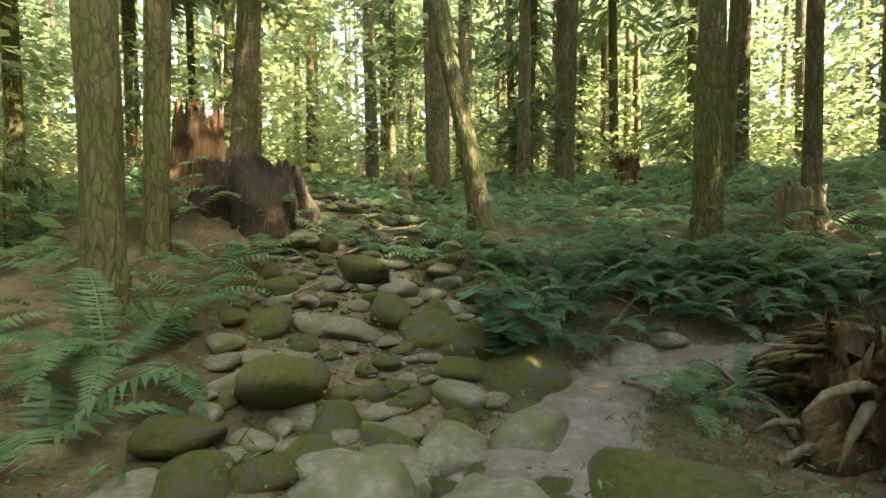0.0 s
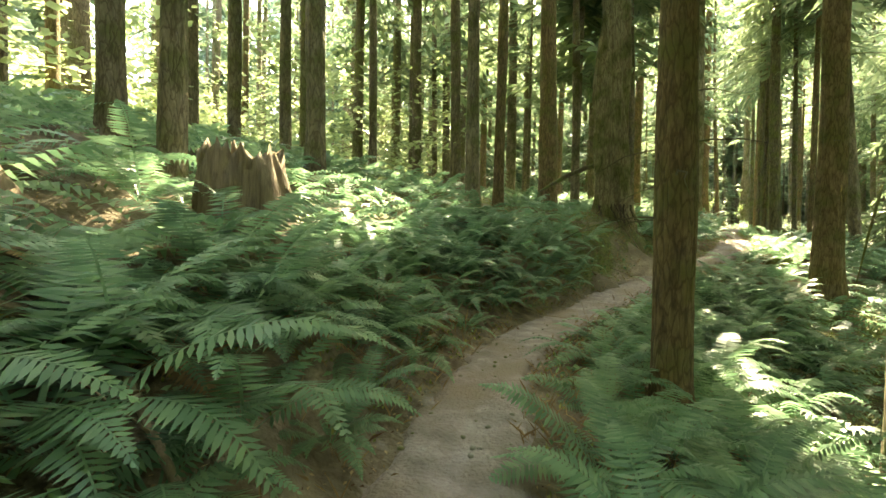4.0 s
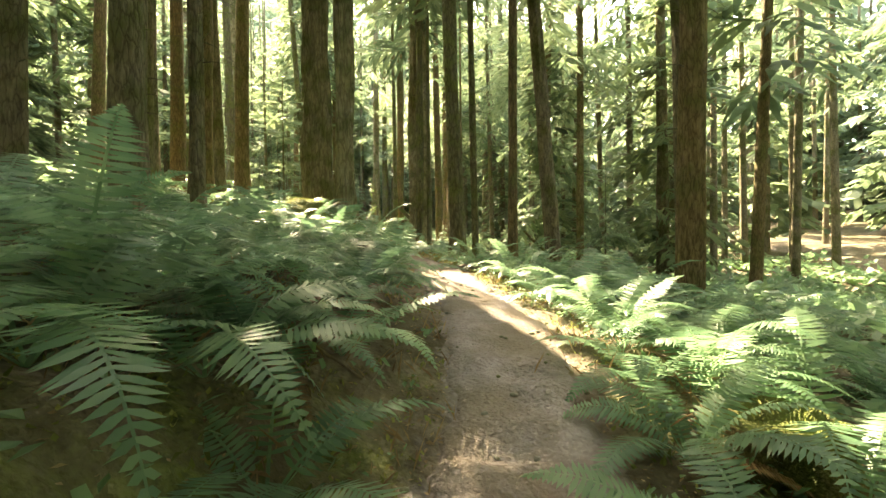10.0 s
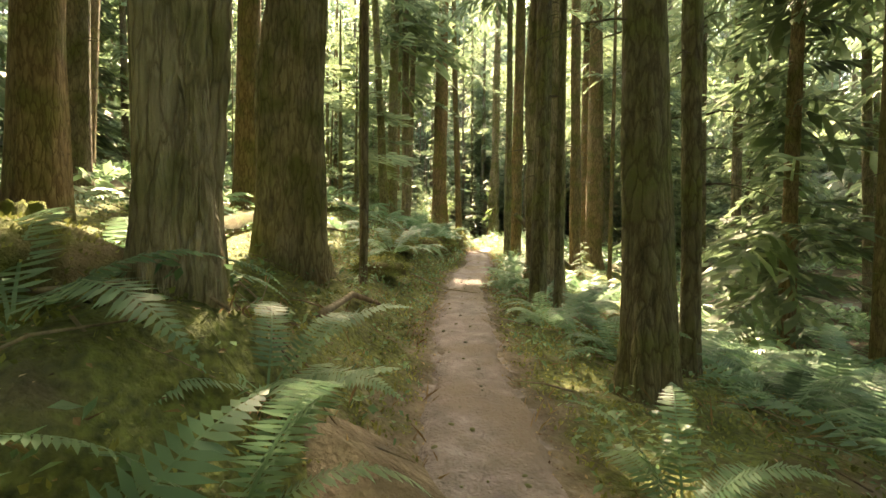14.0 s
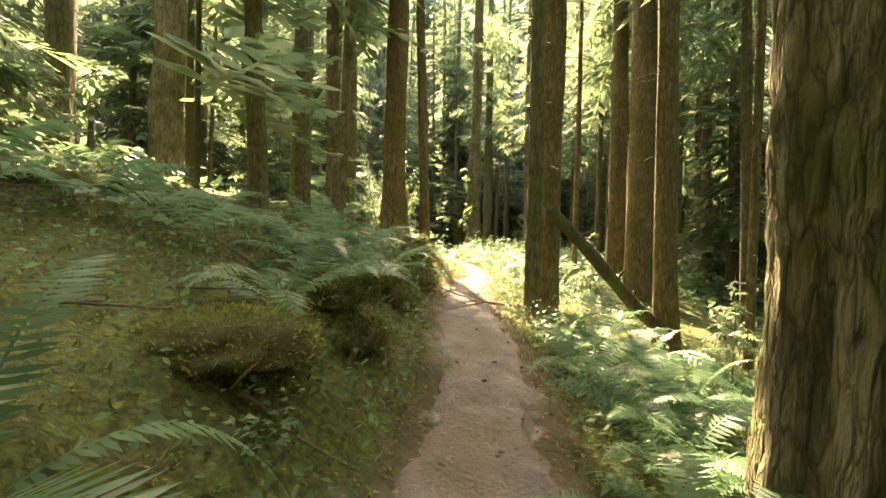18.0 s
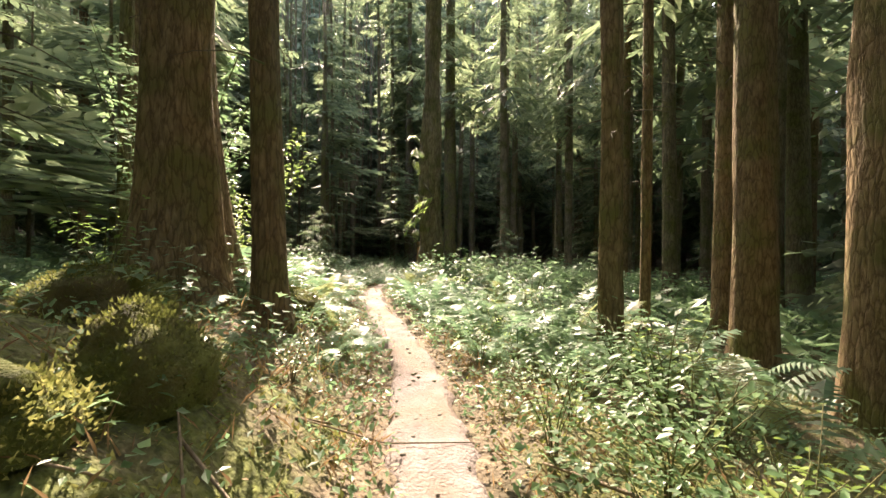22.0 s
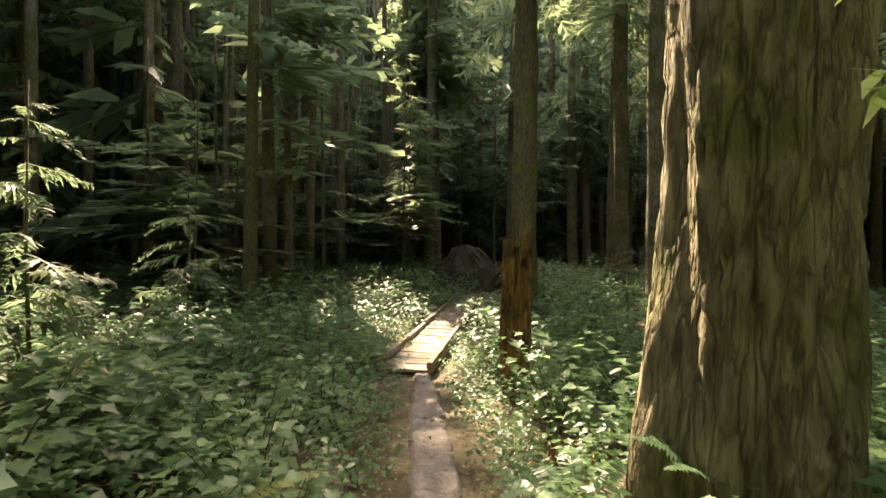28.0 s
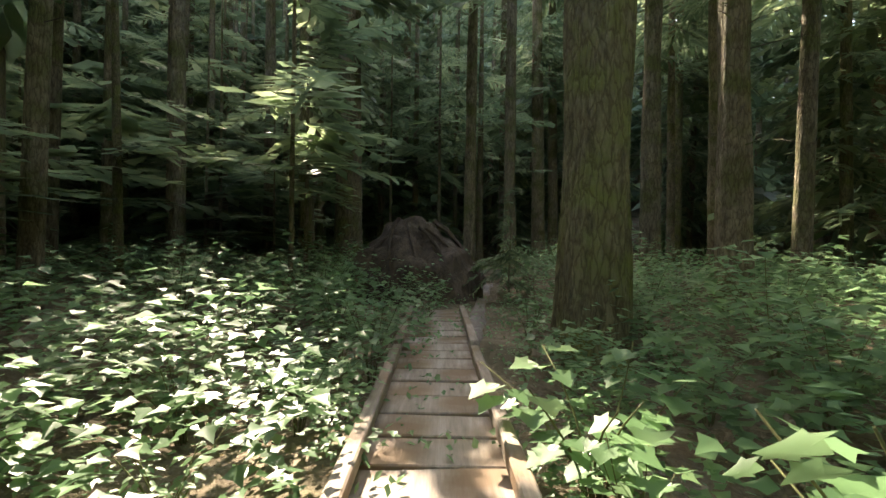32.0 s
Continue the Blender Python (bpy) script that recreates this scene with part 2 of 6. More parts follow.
MOSS = surface("moss", [(0.25, (0.045, 0.055, 0.012)), (0.5, (0.11, 0.13, 0.028)), (0.78, (0.21, 0.22, 0.055))], scale=(9, 9, 9), bump=1.0, bump_scale=9.0, depth=0.03, stain=(0.10, 0.08, 0.03), stain_scale=2.0)
GROUND = surface("forest_floor", [(0.25, (0.07, 0.053, 0.034)), (0.5, (0.15, 0.115, 0.075)), (0.75, (0.27, 0.215, 0.15))], scale=(5, 5, 5), bump=1.0, bump_scale=22.0, depth=0.04, world_space=True, stain=(0.08, 0.065, 0.035), stain_scale=0.7, upmoss=((0.045, 0.055, 0.016), (0.145, 0.165, 0.045)), dirt=[(0.25, (0.12, 0.095, 0.083)), (0.5, (0.215, 0.178, 0.16)), (0.78, (0.35, 0.305, 0.285))])
TRAIL = surface("trodden_earth", [(0.25, (0.12, 0.095, 0.083)), (0.5, (0.215, 0.178, 0.16)), (0.78, (0.35, 0.305, 0.285))], scale=(5, 5, 5), bump=1.0, bump_scale=38.0, depth=0.03, world_space=True, stain=(0.2, 0.155, 0.12), stain_scale=1.3)
ROCK = surface("creek_stone", [(0.25, (0.12, 0.11, 0.085)), (0.5, (0.19, 0.178, 0.145)), (0.78, (0.29, 0.275, 0.235))], scale=(5, 5, 5), bump=0.5, bump_scale=12.0, depth=0.015, rough=0.7, stain=(0.135, 0.135, 0.06), stain_scale=1.1)
ROCKMOSS = surface("mossy_stone", [(0.25, (0.085, 0.09, 0.025)), (0.5, (0.14, 0.145, 0.042)), (0.78, (0.21, 0.21, 0.075))], scale=(7, 7, 7), bump=0.9, bump_scale=14.0, depth=0.025, stain=(0.15, 0.14, 0.10), stain_scale=1.2)
PLANK = surface("weathered_plank", [(0.25, (0.14, 0.11, 0.088)), (0.5, (0.255, 0.21, 0.172)), (0.78, (0.4, 0.345, 0.29))], scale=(2.2, 22, 22), bump=0.5, bump_scale=1.5, depth=0.01, stain=(0.17, 0.11, 0.065), stain_scale=2.2, rough=0.7)
LITTER = surface("leaf_litter", [(0.25, (0.09, 0.05, 0.025)), (0.5, (0.21, 0.13, 0.06)), (0.78, (0.36, 0.26, 0.15))], scale=(3, 3, 3), island=0.8, bump=0.2)
FERN = leafy("fern_green", [(0.2, (0.042, 0.088, 0.045)), (0.5, (0.075, 0.15, 0.075)), (0.8, (0.135, 0.215, 0.11))], rough=0.42, through_light=0.35, tone=0.35)
FERN_GOLD = leafy("fern_yellow_green", [(0.2, (0.075, 0.10, 0.025)), (0.5, (0.125, 0.15, 0.045)), (0.8, (0.19, 0.20, 0.075))], rough=0.45, through_light=0.42, tone=0.4)
FERN_DRY = leafy("fern_dry", [(0.2, (0.12, 0.07, 0.03)), (0.6, (0.22, 0.14, 0.06)), (0.9, (0.30, 0.21, 0.10))], rough=0.7, through_light=0.25)
NEEDLE = leafy("conifer_needles", [(0.2, (0.052, 0.08, 0.040)), (0.5, (0.10, 0.142, 0.07)), (0.8, (0.17, 0.205, 0.105))], rough=0.5, through_light=0.5, tone=0.5)
# needles of the far slopes: distance haze painted in as a bluer, greyer green
HAZENEEDLE = leafy("far_needles_hazed", [(0.2, (0.055, 0.088, 0.055)), (0.5, (0.10, 0.145, 0.095)), (0.8, (0.165, 0.21, 0.135))], rough=0.6, through_light=0.5, tone=0.6)
SHRUB = leafy("shrub_leaf", [(0.2, (0.055, 0.11, 0.045)), (0.5, (0.09, 0.165, 0.07)), (0.8, (0.15, 0.235, 0.105))], rough=0.4, through_light=0.42)
BROAD = leafy("broad_leaf", [(0.2, (0.035, 0.10, 0.055)), (0.5, (0.055, 0.14, 0.08)), (0.8, (0.09, 0.19, 0.105))], rough=0.45, through_light=0.35, tone=0.2)
BRIGHT = leafy("bright_leaf", [(0.2, (0.07, 0.13, 0.025)), (0.5, (0.13, 0.20, 0.04)), (0.8, (0.20, 0.27, 0.06))], rough=0.45, through_light=0.5)
# light yellow-green that carries the sunlit haze of the far northern wood
HAZELEAF = leafy("hazy_far_leaf", [(0.2, (0.09, 0.125, 0.045)), (0.5, (0.15, 0.19, 0.075)), (0.8, (0.215, 0.25, 0.11))], rough=0.5, through_light=0.48)
MOSSLEAF = leafy("moss_tuft", [(0.2, (0.05, 0.06, 0.012)), (0.5, (0.11, 0.125, 0.025)), (0.8, (0.21, 0.205, 0.055))], rough=0.8, through_light=0.3)
STEM = surface("green_stem", [(0.3, (0.06, 0.07, 0.025)), (0.7, (0.13, 0.13, 0.05))], scale=(10, 10, 3), bump=0.2)


# ---- building helpers ----
def mesh_from(name, verts, faces, material, smooth=True):
    me = bpy.data.meshes.new(name)
    me.from_pydata(verts if isinstance(verts, list) else verts.tolist(), [], faces if isinstance(faces, list) else faces.tolist())
    me.materials.append(material)
    if smooth:
        me.polygons.foreach_set("use_smooth", [True] * len(me.polygons))
    me.update()
    return me


def mesh_many(name, pieces, material):
    """One mesh out of many placed copies: rows of (vertices, quads, triangles, matrix)."""
    vs, qs, ts, o = [], [], [], 0
    for v, q, t, m in pieces:
        mm = np.array(m)
        vs.append(v @ mm[:3, :3].T + mm[:3, 3])
        qs.append(q + o)
        ts.append(t + o)
        o += len(v)
    vs, qs, ts = np.concatenate(vs), np.concatenate(qs), np.concatenate(ts)
    me = bpy.data.meshes.new(name)
    me.vertices.add(len(vs))
    me.vertices.foreach_set("co", vs.astype(np.float32).ravel())
    me.loops.add(qs.size + ts.size)
    me.loops.foreach_set("vertex_index", np.concatenate([qs.ravel(), ts.ravel()]).astype(np.int32))
    me.polygons.add(len(qs) + len(ts))
    me.polygons.foreach_set("loop_start", np.concatenate([np.arange(len(qs)) * 4, qs.size + np.arange(len(ts)) * 3]).astype(np.int32))
    me.update(calc_edges=True)
    me.materials.append(material)
    return me


def arrays(me):
    """A mesh as vertices, quads and triangles."""
    v = np.empty(len(me.vertices) * 3, np.float32)
    me.vertices.foreach_get("co", v)
    q = [tuple(p.vertices) for p in me.polygons if len(p.vertices) == 4]
    t = [tuple(p.vertices) for p in me.polygons if len(p.vertices) == 3]
    return v.reshape(-1, 3).astype(float), np.array(q, int).reshape(-1, 4), np.array(t, int).reshape(-1, 3)


def part_mesh(name, me, parent, m=None, label=""):
    ob = new(name, me)
    ob.parent = parent
    if m is not None:
        ob.matrix_basis = m
    if label:
        ob["label"] = label
    return ob


def part(name, bm, material, parent, label="", smooth=True):
    me = bpy.data.meshes.new(name)
    bm.to_mesh(me)
    bm.free()
    me.materials.append(material)
    if smooth:
        me.polygons.foreach_set("use_smooth", [True] * len(me.polygons))
    return part_mesh(name, me, parent, None, label)


def thing(name, m, label, category, group="", kind=""):
    ob = new(name)
    ob.empty_display_size = 0.1
    ob.matrix_basis = m
    return tagged(ob, label, category, group, kind)


def fbm(p, octaves=3):
    return noise.fractal(Vector(p), 1.0, 2.0, octaves)


def tube(points, radii, segs=8, rough=0.0, seed=0.0, close=True):
    """A tapering round limb through points: vertices and faces."""
    vs, fs = [], []
    pts = [Vector(p) for p in points]
    for i, p in enumerate(pts):
        d = (pts[min(i + 1, len(pts) - 1)] - pts[max(i - 1, 0)]).normalized()
        a = d.cross(Vector((0.31, 0.95, 0.12)))
        if a.length < 0.1:
            a = d.cross(Vector((1, 0, 0)))
        a.normalize()
        b = d.cross(a)
        for k in range(segs):
            th = 2 * math.pi * k / segs
            r = radii[i]
            if rough:
                r *= 1 + rough * noise.noise(Vector((math.cos(th) * 1.5, math.sin(th) * 1.5, i * 0.6 + seed)))
            vs.append(tuple(p + a * math.cos(th) * r + b * math.sin(th) * r))
    for i in range(len(pts) - 1):
        for k in range(segs):
            k2 = (k + 1) % segs
            fs.append((i * segs + k, i * segs + k2, (i + 1) * segs + k2, (i + 1) * segs + k))
    if close:
        fs.append(tuple(range(segs - 1, -1, -1)))
        fs.append(tuple((len(pts) - 1) * segs + k for k in range(segs)))
    return vs, fs


def joined(pieces):
    vs, fs = [], []
    for v, f in pieces:
        o = len(vs)
        vs.extend(v)
        fs.extend(tuple(i + o for i in q) for q in f)
    return vs, fs


# ---- the lie of the land ----
EYE = 1.26
_t = np.array([r[0] for r in PATH])
_p = np.array([r[1].translation[:] for r in PATH])
_tt = np.linspace(0, 32, 161)
LINE = np.stack([np.interp(_tt, _t, _p[:, k]) for k in range(3)], 1)
_z = LINE[:, 2] - EYE
for _ in range(3):
    _z = np.convolve(np.pad(_z, 4, "edge"), np.ones(9) / 9, "valid")
LINE[:, 2] = _z
_lead = np.array([[-0.6, -6.0, 0.25], [-0.5, -4.5, 0.22], [-0.35, -3.0, 0.2], [-0.2, -1.5, 0.12]])
_end = LINE[-1]
_tail = np.array([[_end[0] + 0.60 * k, _end[1] - 0.75 * k - 0.01 * k * k, _end[2] + 0.02 * k] for k in range(1, 13)])
_tt = np.concatenate([[-4, -3, -2, -1], _tt, 32 + 0.45 * np.arange(1, 13)])
LINE = np.concatenate([_lead, LINE, _tail])
HEAD = np.gradient(LINE[:, :2], axis=0)
HEAD /= np.linalg.norm(HEAD, axis=1)[:, None]
LEFT = np.stack([-HEAD[:, 1], HEAD[:, 0]], 1)
# seconds along the walk: height 1.5 m left, slope beyond, height 1.5 m right, slope beyond
LIE = np.array([
    (-4, .25, .08, .3, .15), (0, .1, .02, .25, .12), (1, .0, .02, .15, .05), (1.6, .12, .14, .1, .0), (2, .42, .36, .08, -.05), (3, .6, .42, -.05, -.15), (4.5, .55, .4, -.3, -.3),
    (6.5, .6, .42, -.4, -.32), (8, .75, .42, -.45, -.35), (9, .95, .38, -.45, -.36), (10, .75, .28, -.4, -.33), (11, .45, .22, -.3, -.28),
    (12, .3, .16, -.2, -.22), (13, .28, .13, -.12, -.15), (14.5, .32, .12, -.1, -.13), (16.5, .4, .24, -.1, -.16), (18, .48, .28, -.35, -.28),
    (20, .55, .28, -.42, -.28), (21.5, .55, .32, -.3, -.28), (23, .58, .3, -.15, -.24), (24.3, .22, .1, -.08, -.14), (26, 0, .03, -.05, -.05),
    (28, -.06, .04, -.06, -.03), (30, -.15, .05, -.15, -.01), (32, -.2, .08, -.2, .02), (38, 0, .05, 0, .03)])
_lie = np.stack([np.interp(_tt, LIE[:, 0], LIE[:, k]) for k in range(1, 5)], 1)
MOUNDS = [(15.2, 0.8, 1.3, 0.55), (40.2, -18.0, 1.3, 0.35), (24.4, -6.6, 1.2, 0.2), (-3.9, 7.9, 2.0, 0.85), (-2.2, 9.6, 2.0, 0.25), (0.7, 8.6, 1.6, 0.25), (59.0, -38.5, 2.4, 0.7), (46.65, -26.5, 0.9, 0.15), (21.0, -5.2, 1.0, 0.25), (22.3, -5.75, 1.1, 0.45), (21.6, -6.0, 0.7, 0.2)]
HOLLOWS = [(-0.6, 4.2, 1.4, 0.3), (-1.2, 6.2, 1.3, 0.3), (-0.9, 8.2, 1.2, 0.3)]


def ground_at(xy, bumps=True):
    """Heights of the ground at rows of x, y, and the signed distance from the trail (left positive)."""
    xy = np.atleast_2d(np.asarray(xy, float))
    zz, dd, tt = np.zeros(len(xy)), np.zeros(len(xy)), np.zeros(len(xy))
    for a in range(0, len(xy), 20000):
        q = xy[a:a + 20000]
        v = q[:, None, :] - LINE[None, :, :2]
        r = np.sqrt((v ** 2).sum(2)) + 1e-6
        side = np.sign((v * LEFT[None]).sum(2) + 1e-9)
        w = 1.0 / (r ** 2 + 0.02) ** 3
        w /= w.sum(1)[:, None]
        e = np.clip((r - 0.45) / 1.05, 0, 1)
        near = e * e * (3 - 2 * e)
        far = 9.0 * np.tanh(np.clip(r - 1.5, 0, None) / 9.0)
        lf = _lie[None, :, 0] * near + _lie[None, :, 1] * far
        rt = _lie[None, :, 2] * near + _lie[None, :, 3] * far
        h = LINE[None, :, 2] + np.where(side > 0, lf, rt)
        zz[a:a + 20000] = (w * h).sum(1)
        k = np.argmin(r, 1)
        rows = np.arange(len(q))
        dd[a:a + 20000] = r[rows, k] * side[rows, k]
        tt[a:a + 20000] = _tt[k]
    for x, y, s, hgt in MOUNDS:
        zz += hgt * np.exp(-((xy[:, 0] - x) ** 2 + (xy[:, 1] - y) ** 2) / (2 * (s * 0.6) ** 2)) * np.clip((np.abs(dd) - 0.45) / 0.6, 0, 1)
    for x, y, s, hgt in HOLLOWS:
        zz -= hgt * np.exp(-((xy[:, 0] - x) ** 2 + (xy[:, 1] - y) ** 2) / (2 * (s * 0.7) ** 2)) * np.clip((np.abs(dd) - 0.3) / 0.6, 0, 1)
    zz += np.where(dd > 0, 9.0, 5.0) * np.clip((np.abs(dd) - 16) / 40, 0, 1.2) ** 1.3
    ahead = (xy[:, 0] - 52.7) * .82 - (xy[:, 1] + 29.5) * .57
    zz += 30 * np.clip((ahead - 26) / 75, 0, 1.3) ** 1.2
    if bumps:
        x, y = xy[:, 0], xy[:, 1]
        soft = np.clip((np.abs(dd) - 0.35) / 0.8, 0, 1)
        b = 0.06 * np.sin(1.7 * x + 0.6 * np.sin(1.3 * y)) * np.cos(1.5 * y + 0.7 * np.sin(1.1 * x)) + 0.03 * np.sin(4.1 * x + 1.1 * y) * np.sin(3.7 * y - 0.9 * x)
        b += 0.012 * np.sin(11.3 * x + 2.0 * np.sin(5.1 * y)) * np.sin(9.7 * y + 1.7 * np.sin(4.3 * x))
        lump = np.interp(tt, [0, 12, 15, 22, 24, 40], [.3, .4, 1, 1, .4, .2]) * np.clip((np.abs(dd) - .6) / .5, 0, 1)
        b += 0.05 * lump * np.abs(np.sin(4.7 * x + 1.3 * np.sin(3.1 * y)) * np.sin(4.3 * y + 1.1 * np.sin(2.7 * x))) + .03 * lump * np.sin(8.3 * x + 1.9 * np.sin(6.1 * y)) * np.sin(7.7 * y)
        zz += b * (0.18 + soft) + 0.22 * np.sin(0.31 * x + 1) * np.sin(0.27 * y + 2) * np.clip((np.abs(dd) - 3) / 6, 0, 1)
    return zz, dd, tt


def gz(x, y):
    return float(ground_at([(x, y)])[0][0])


def build_ground():
    step = 0.17
    x0, y0, x1, y1 = -8.0, -44.0, 66.0, 14.0
    gx, gy = np.arange(x0, x1, step), np.arange(y0, y1, step)
    xx, yy = np.meshgrid(gx, gy, indexing="ij")
    flat = np.stack([xx.ravel(), yy.ravel()], 1)
    coarse = np.full(len(flat), 99.0)
    for a in range(0, len(flat), 30000):
        q = flat[a:a + 30000]
        coarse[a:a + 30000] = np.sqrt(((q[:, None] - LINE[None, ::3, :2]) ** 2).sum(2)).min(1)
    keep = coarse < 7.0
    idx = -np.ones(len(flat), int)
    idx[keep] = np.arange(keep.sum())
    pts = flat[keep]
    z, d, t = ground_at(pts)
    rng = np.random.RandomState(4)
    pts = pts + rng.uniform(-0.04, 0.04, pts.shape)
    near_n = len(pts)
    moss = np.interp(t, [0, 3, 6, 9, 10.5, 12, 14, 18, 20, 23, 26, 32], [.12, .0, .12, .4, .35, .14, .42, .56, .52, .42, .1, .05]) * np.clip((np.abs(d) - 0.3) / 0.4, 0, 1)
    z = z - 0.03 * (np.abs(d) < 0.35)
    ids = idx.reshape(xx.shape)
    q = np.stack([ids[:-1, :-1], ids[1:, :-1], ids[1:, 1:], ids[:-1, 1:]], -1).reshape(-1, 4)
    q = q[(q >= 0).all(1)]
    # wide land to the horizon
    ax = np.concatenate([-np.geomspace(1500, 62, 12) + 26, np.arange(-34, 90, 1.4), 26 + np.geomspace(66, 1500, 12)])
    ay = np.concatenate([-np.geomspace(1500, 62, 12) - 12, np.arange(-72, 46, 1.4), -12 + np.geomspace(62, 1500, 12)])
    fx, fy = np.meshgrid(ax, ay, indexing="ij")
    fp = np.stack([fx.ravel(), fy.ravel()], 1)
    fz, fd, ft = ground_at(fp)
    fz = fz - 0.3 * np.clip((7.4 - np.abs(fd)) / 1.4, 0, 1)
    fi = (np.arange(len(fp)) + near_n).reshape(fx.shape)
    fq = np.stack([fi[:-1, :-1], fi[1:, :-1], fi[1:, 1:], fi[:-1, 1:]], -1).reshape(-1, 4)
    verts = np.concatenate([np.column_stack([pts, z]), np.column_stack([fp, fz])])
    me = mesh_from("ground", verts, np.concatenate([q, fq]), GROUND)
    at = me.attributes.new("moss", "FLOAT", "POINT")
    at.data.foreach_set("value", np.concatenate([moss, np.full(len(fp), 0.1)]))
    width = np.interp(t, [0, 2, 4, 9, 11, 20, 22.5, 24, 26, 30.4, 30.9, 40], [.5, .6, .32, .27, .36, .26, .24, .08, .0, -.06, -.3, -.3])
    at = me.attributes.new("dirt", "FLOAT", "POINT")
    at.data.foreach_set("value", np.concatenate([0.75 * np.clip((width + .28 - np.abs(d)) / .4, 0, 1), np.zeros(len(fp))]))
    tagged(new("ground", me), "brown mossy forest floor of needles and soil", "ground", kind="structure")


def build_trail():
    n, across = 700, 15
    s = np.linspace(0, len(LINE) - 1, n)
    c = np.stack([np.interp(s, np.arange(len(LINE)), LINE[:, k]) for k in range(2)], 1)
    tt = np.interp(s, np.arange(len(LINE)), _tt)
    for k in range(2):
        c[:, k] = np.convolve(np.pad(c[:, k], 6, "edge"), np.ones(13) / 13, "valid")
    hd = np.gradient(c, axis=0)
    hd /= np.linalg.norm(hd, axis=1)[:, None]
    lf = np.stack([-hd[:, 1], hd[:, 0]], 1)
    half = np.interp(tt, [-4, 0, 1.5, 2.5, 4, 6.5, 9, 11, 13, 17, 20, 23, 26, 28, 30.7, 31, 38], [.5, .5, .55, .5, .38, .36, .38, .42, .36, .34, .34, .26, .22, .15, .17, .12, .12])
    half = half * (1 + 0.16 * np.sin(tt * 9.1) * np.sin(tt * 5.3 + 1))
    ragged = np.stack([1 + 0.13 * np.sin(tt * f1 + 1) * np.sin(tt * f2) + 0.07 * np.sin(tt * f3) for f1, f2, f3 in ((17, 11.3, 41), (14.3, 19.7, 37))], 1)
    u = np.linspace(-1, 1, across)
    pts = c[:, None, :] + lf[:, None, :] * ((u[None, :] * np.where(u[None, :] < 0, ragged[:, :1], ragged[:, 1:]))[:, :, None] * half[:, None, None])
    flat = pts.reshape(-1, 2)
    z, d, t = ground_at(flat)
    uu = np.tile(u, n)
    jag = 0.02 * np.sin(flat[:, 0] * 13 + np.sin(flat[:, 1] * 7) * 2) * np.sin(flat[:, 1] * 11)
    z = z + 0.035 * (1 - np.abs(uu) ** 3) - 0.028 - 0.02 * np.clip(1 - np.abs(uu) * 1.6, 0, 1) + 0.012 + jag * 0.6 * np.abs(uu) + 0.03
    z -= 0.035 * (np.abs(uu) > 0.95)
    i = np.arange(n * across).reshape(n, across)
    q = np.stack([i[:-1, :-1], i[:-1, 1:], i[1:, 1:], i[1:, :-1]], -1).reshape(-1, 4)
    q = q[:, ::-1]
    me = mesh_from("trail", np.column_stack([flat, z]), q, TRAIL)
    tagged(new("trail", me), "narrow trodden brown earth trail through the forest", "trail", kind="structure")


build_ground()
build_trail()


# ---- trees ----
def trunk_mesh(name, height, radius, material, seed, lean=(0.0, 0.0), flare=0.5, ridge=0.05, segs=22, top=0.35, lobes=5, bend=0.0):
    """A tapering trunk with a root flare and furrowed bark."""
    rnd = random.Random(seed)
    ph, ph2 = rnd.uniform(0, 6.3), rnd.uniform(0, 6.3)
    levels = [-0.5, -0.25, -0.1, 0.0, 0.08, 0.17, 0.28, 0.42, 0.6, 0.8, 1.05, 1.35, 1.7, 2.1, 2.6, 3.2, 4.0, 5.0, 6.2, 7.6, 9.5, 12, 15, 19, 24]
    if segs >= 40:
        levels = [-0.5, -0.3, -0.15, -0.05] + [0.075 * k for k in range(56)] + [4.4, 4.7, 5.1, 5.6, 6.2, 7, 8, 9.5, 12, 15, 19, 24]
    levels = [l for l in levels if l < height] + [height]
    vs, fs = [], []
    furrows = 26 * radius + 6
    for i, z in enumerate(levels):
        f = max(z, 0) / height
        r = radius * (1 - (1 - top) * f)
        ox = lean[0] * max(z, 0) + bend * math.sin(f * 3 + ph) * z * 0.04
        oy = lean[1] * max(z, 0) + bend * math.cos(f * 2.6 + ph2) * z * 0.04
        for k in range(segs):
            th = 2 * math.pi * k / segs
            c, s = math.cos(th), math.sin(th)
            fl = flare * radius * math.exp(-max(z + 0.1, 0) / (radius * 1.5 + 0.12)) * (0.7 + 0.6 * math.cos(lobes * th + ph) * (0.5 + 0.5 * math.sin(th + ph2)))
            n1 = noise.noise(Vector((c * 1.6, s * 1.6, z * 0.5 + seed)))
            rr = r * (1 + ridge * n1) + fl
            if segs >= 40:
                wob = Vector((c * furrows * .5, s * furrows * .5, z * 2.8 + seed))
                n2 = abs(noise.noise(wob)) + .5 * abs(noise.noise(wob * 2.1))
                rr -= ridge * .36 * max(0, .42 - n2) * (radius + .12)
            vs.append((ox + rr * c, oy + rr * s, z))
    for i in range(len(levels) - 1):
        for k in range(segs):
            k2 = (k + 1) % segs
            fs.append((i * segs + k, i * segs + k2, (i + 1) * segs + k2, (i + 1) * segs + k))
    fs.append(tuple((len(levels) - 1) * segs + k for k in range(segs)))
    return mesh_from(name, vs, fs, material)


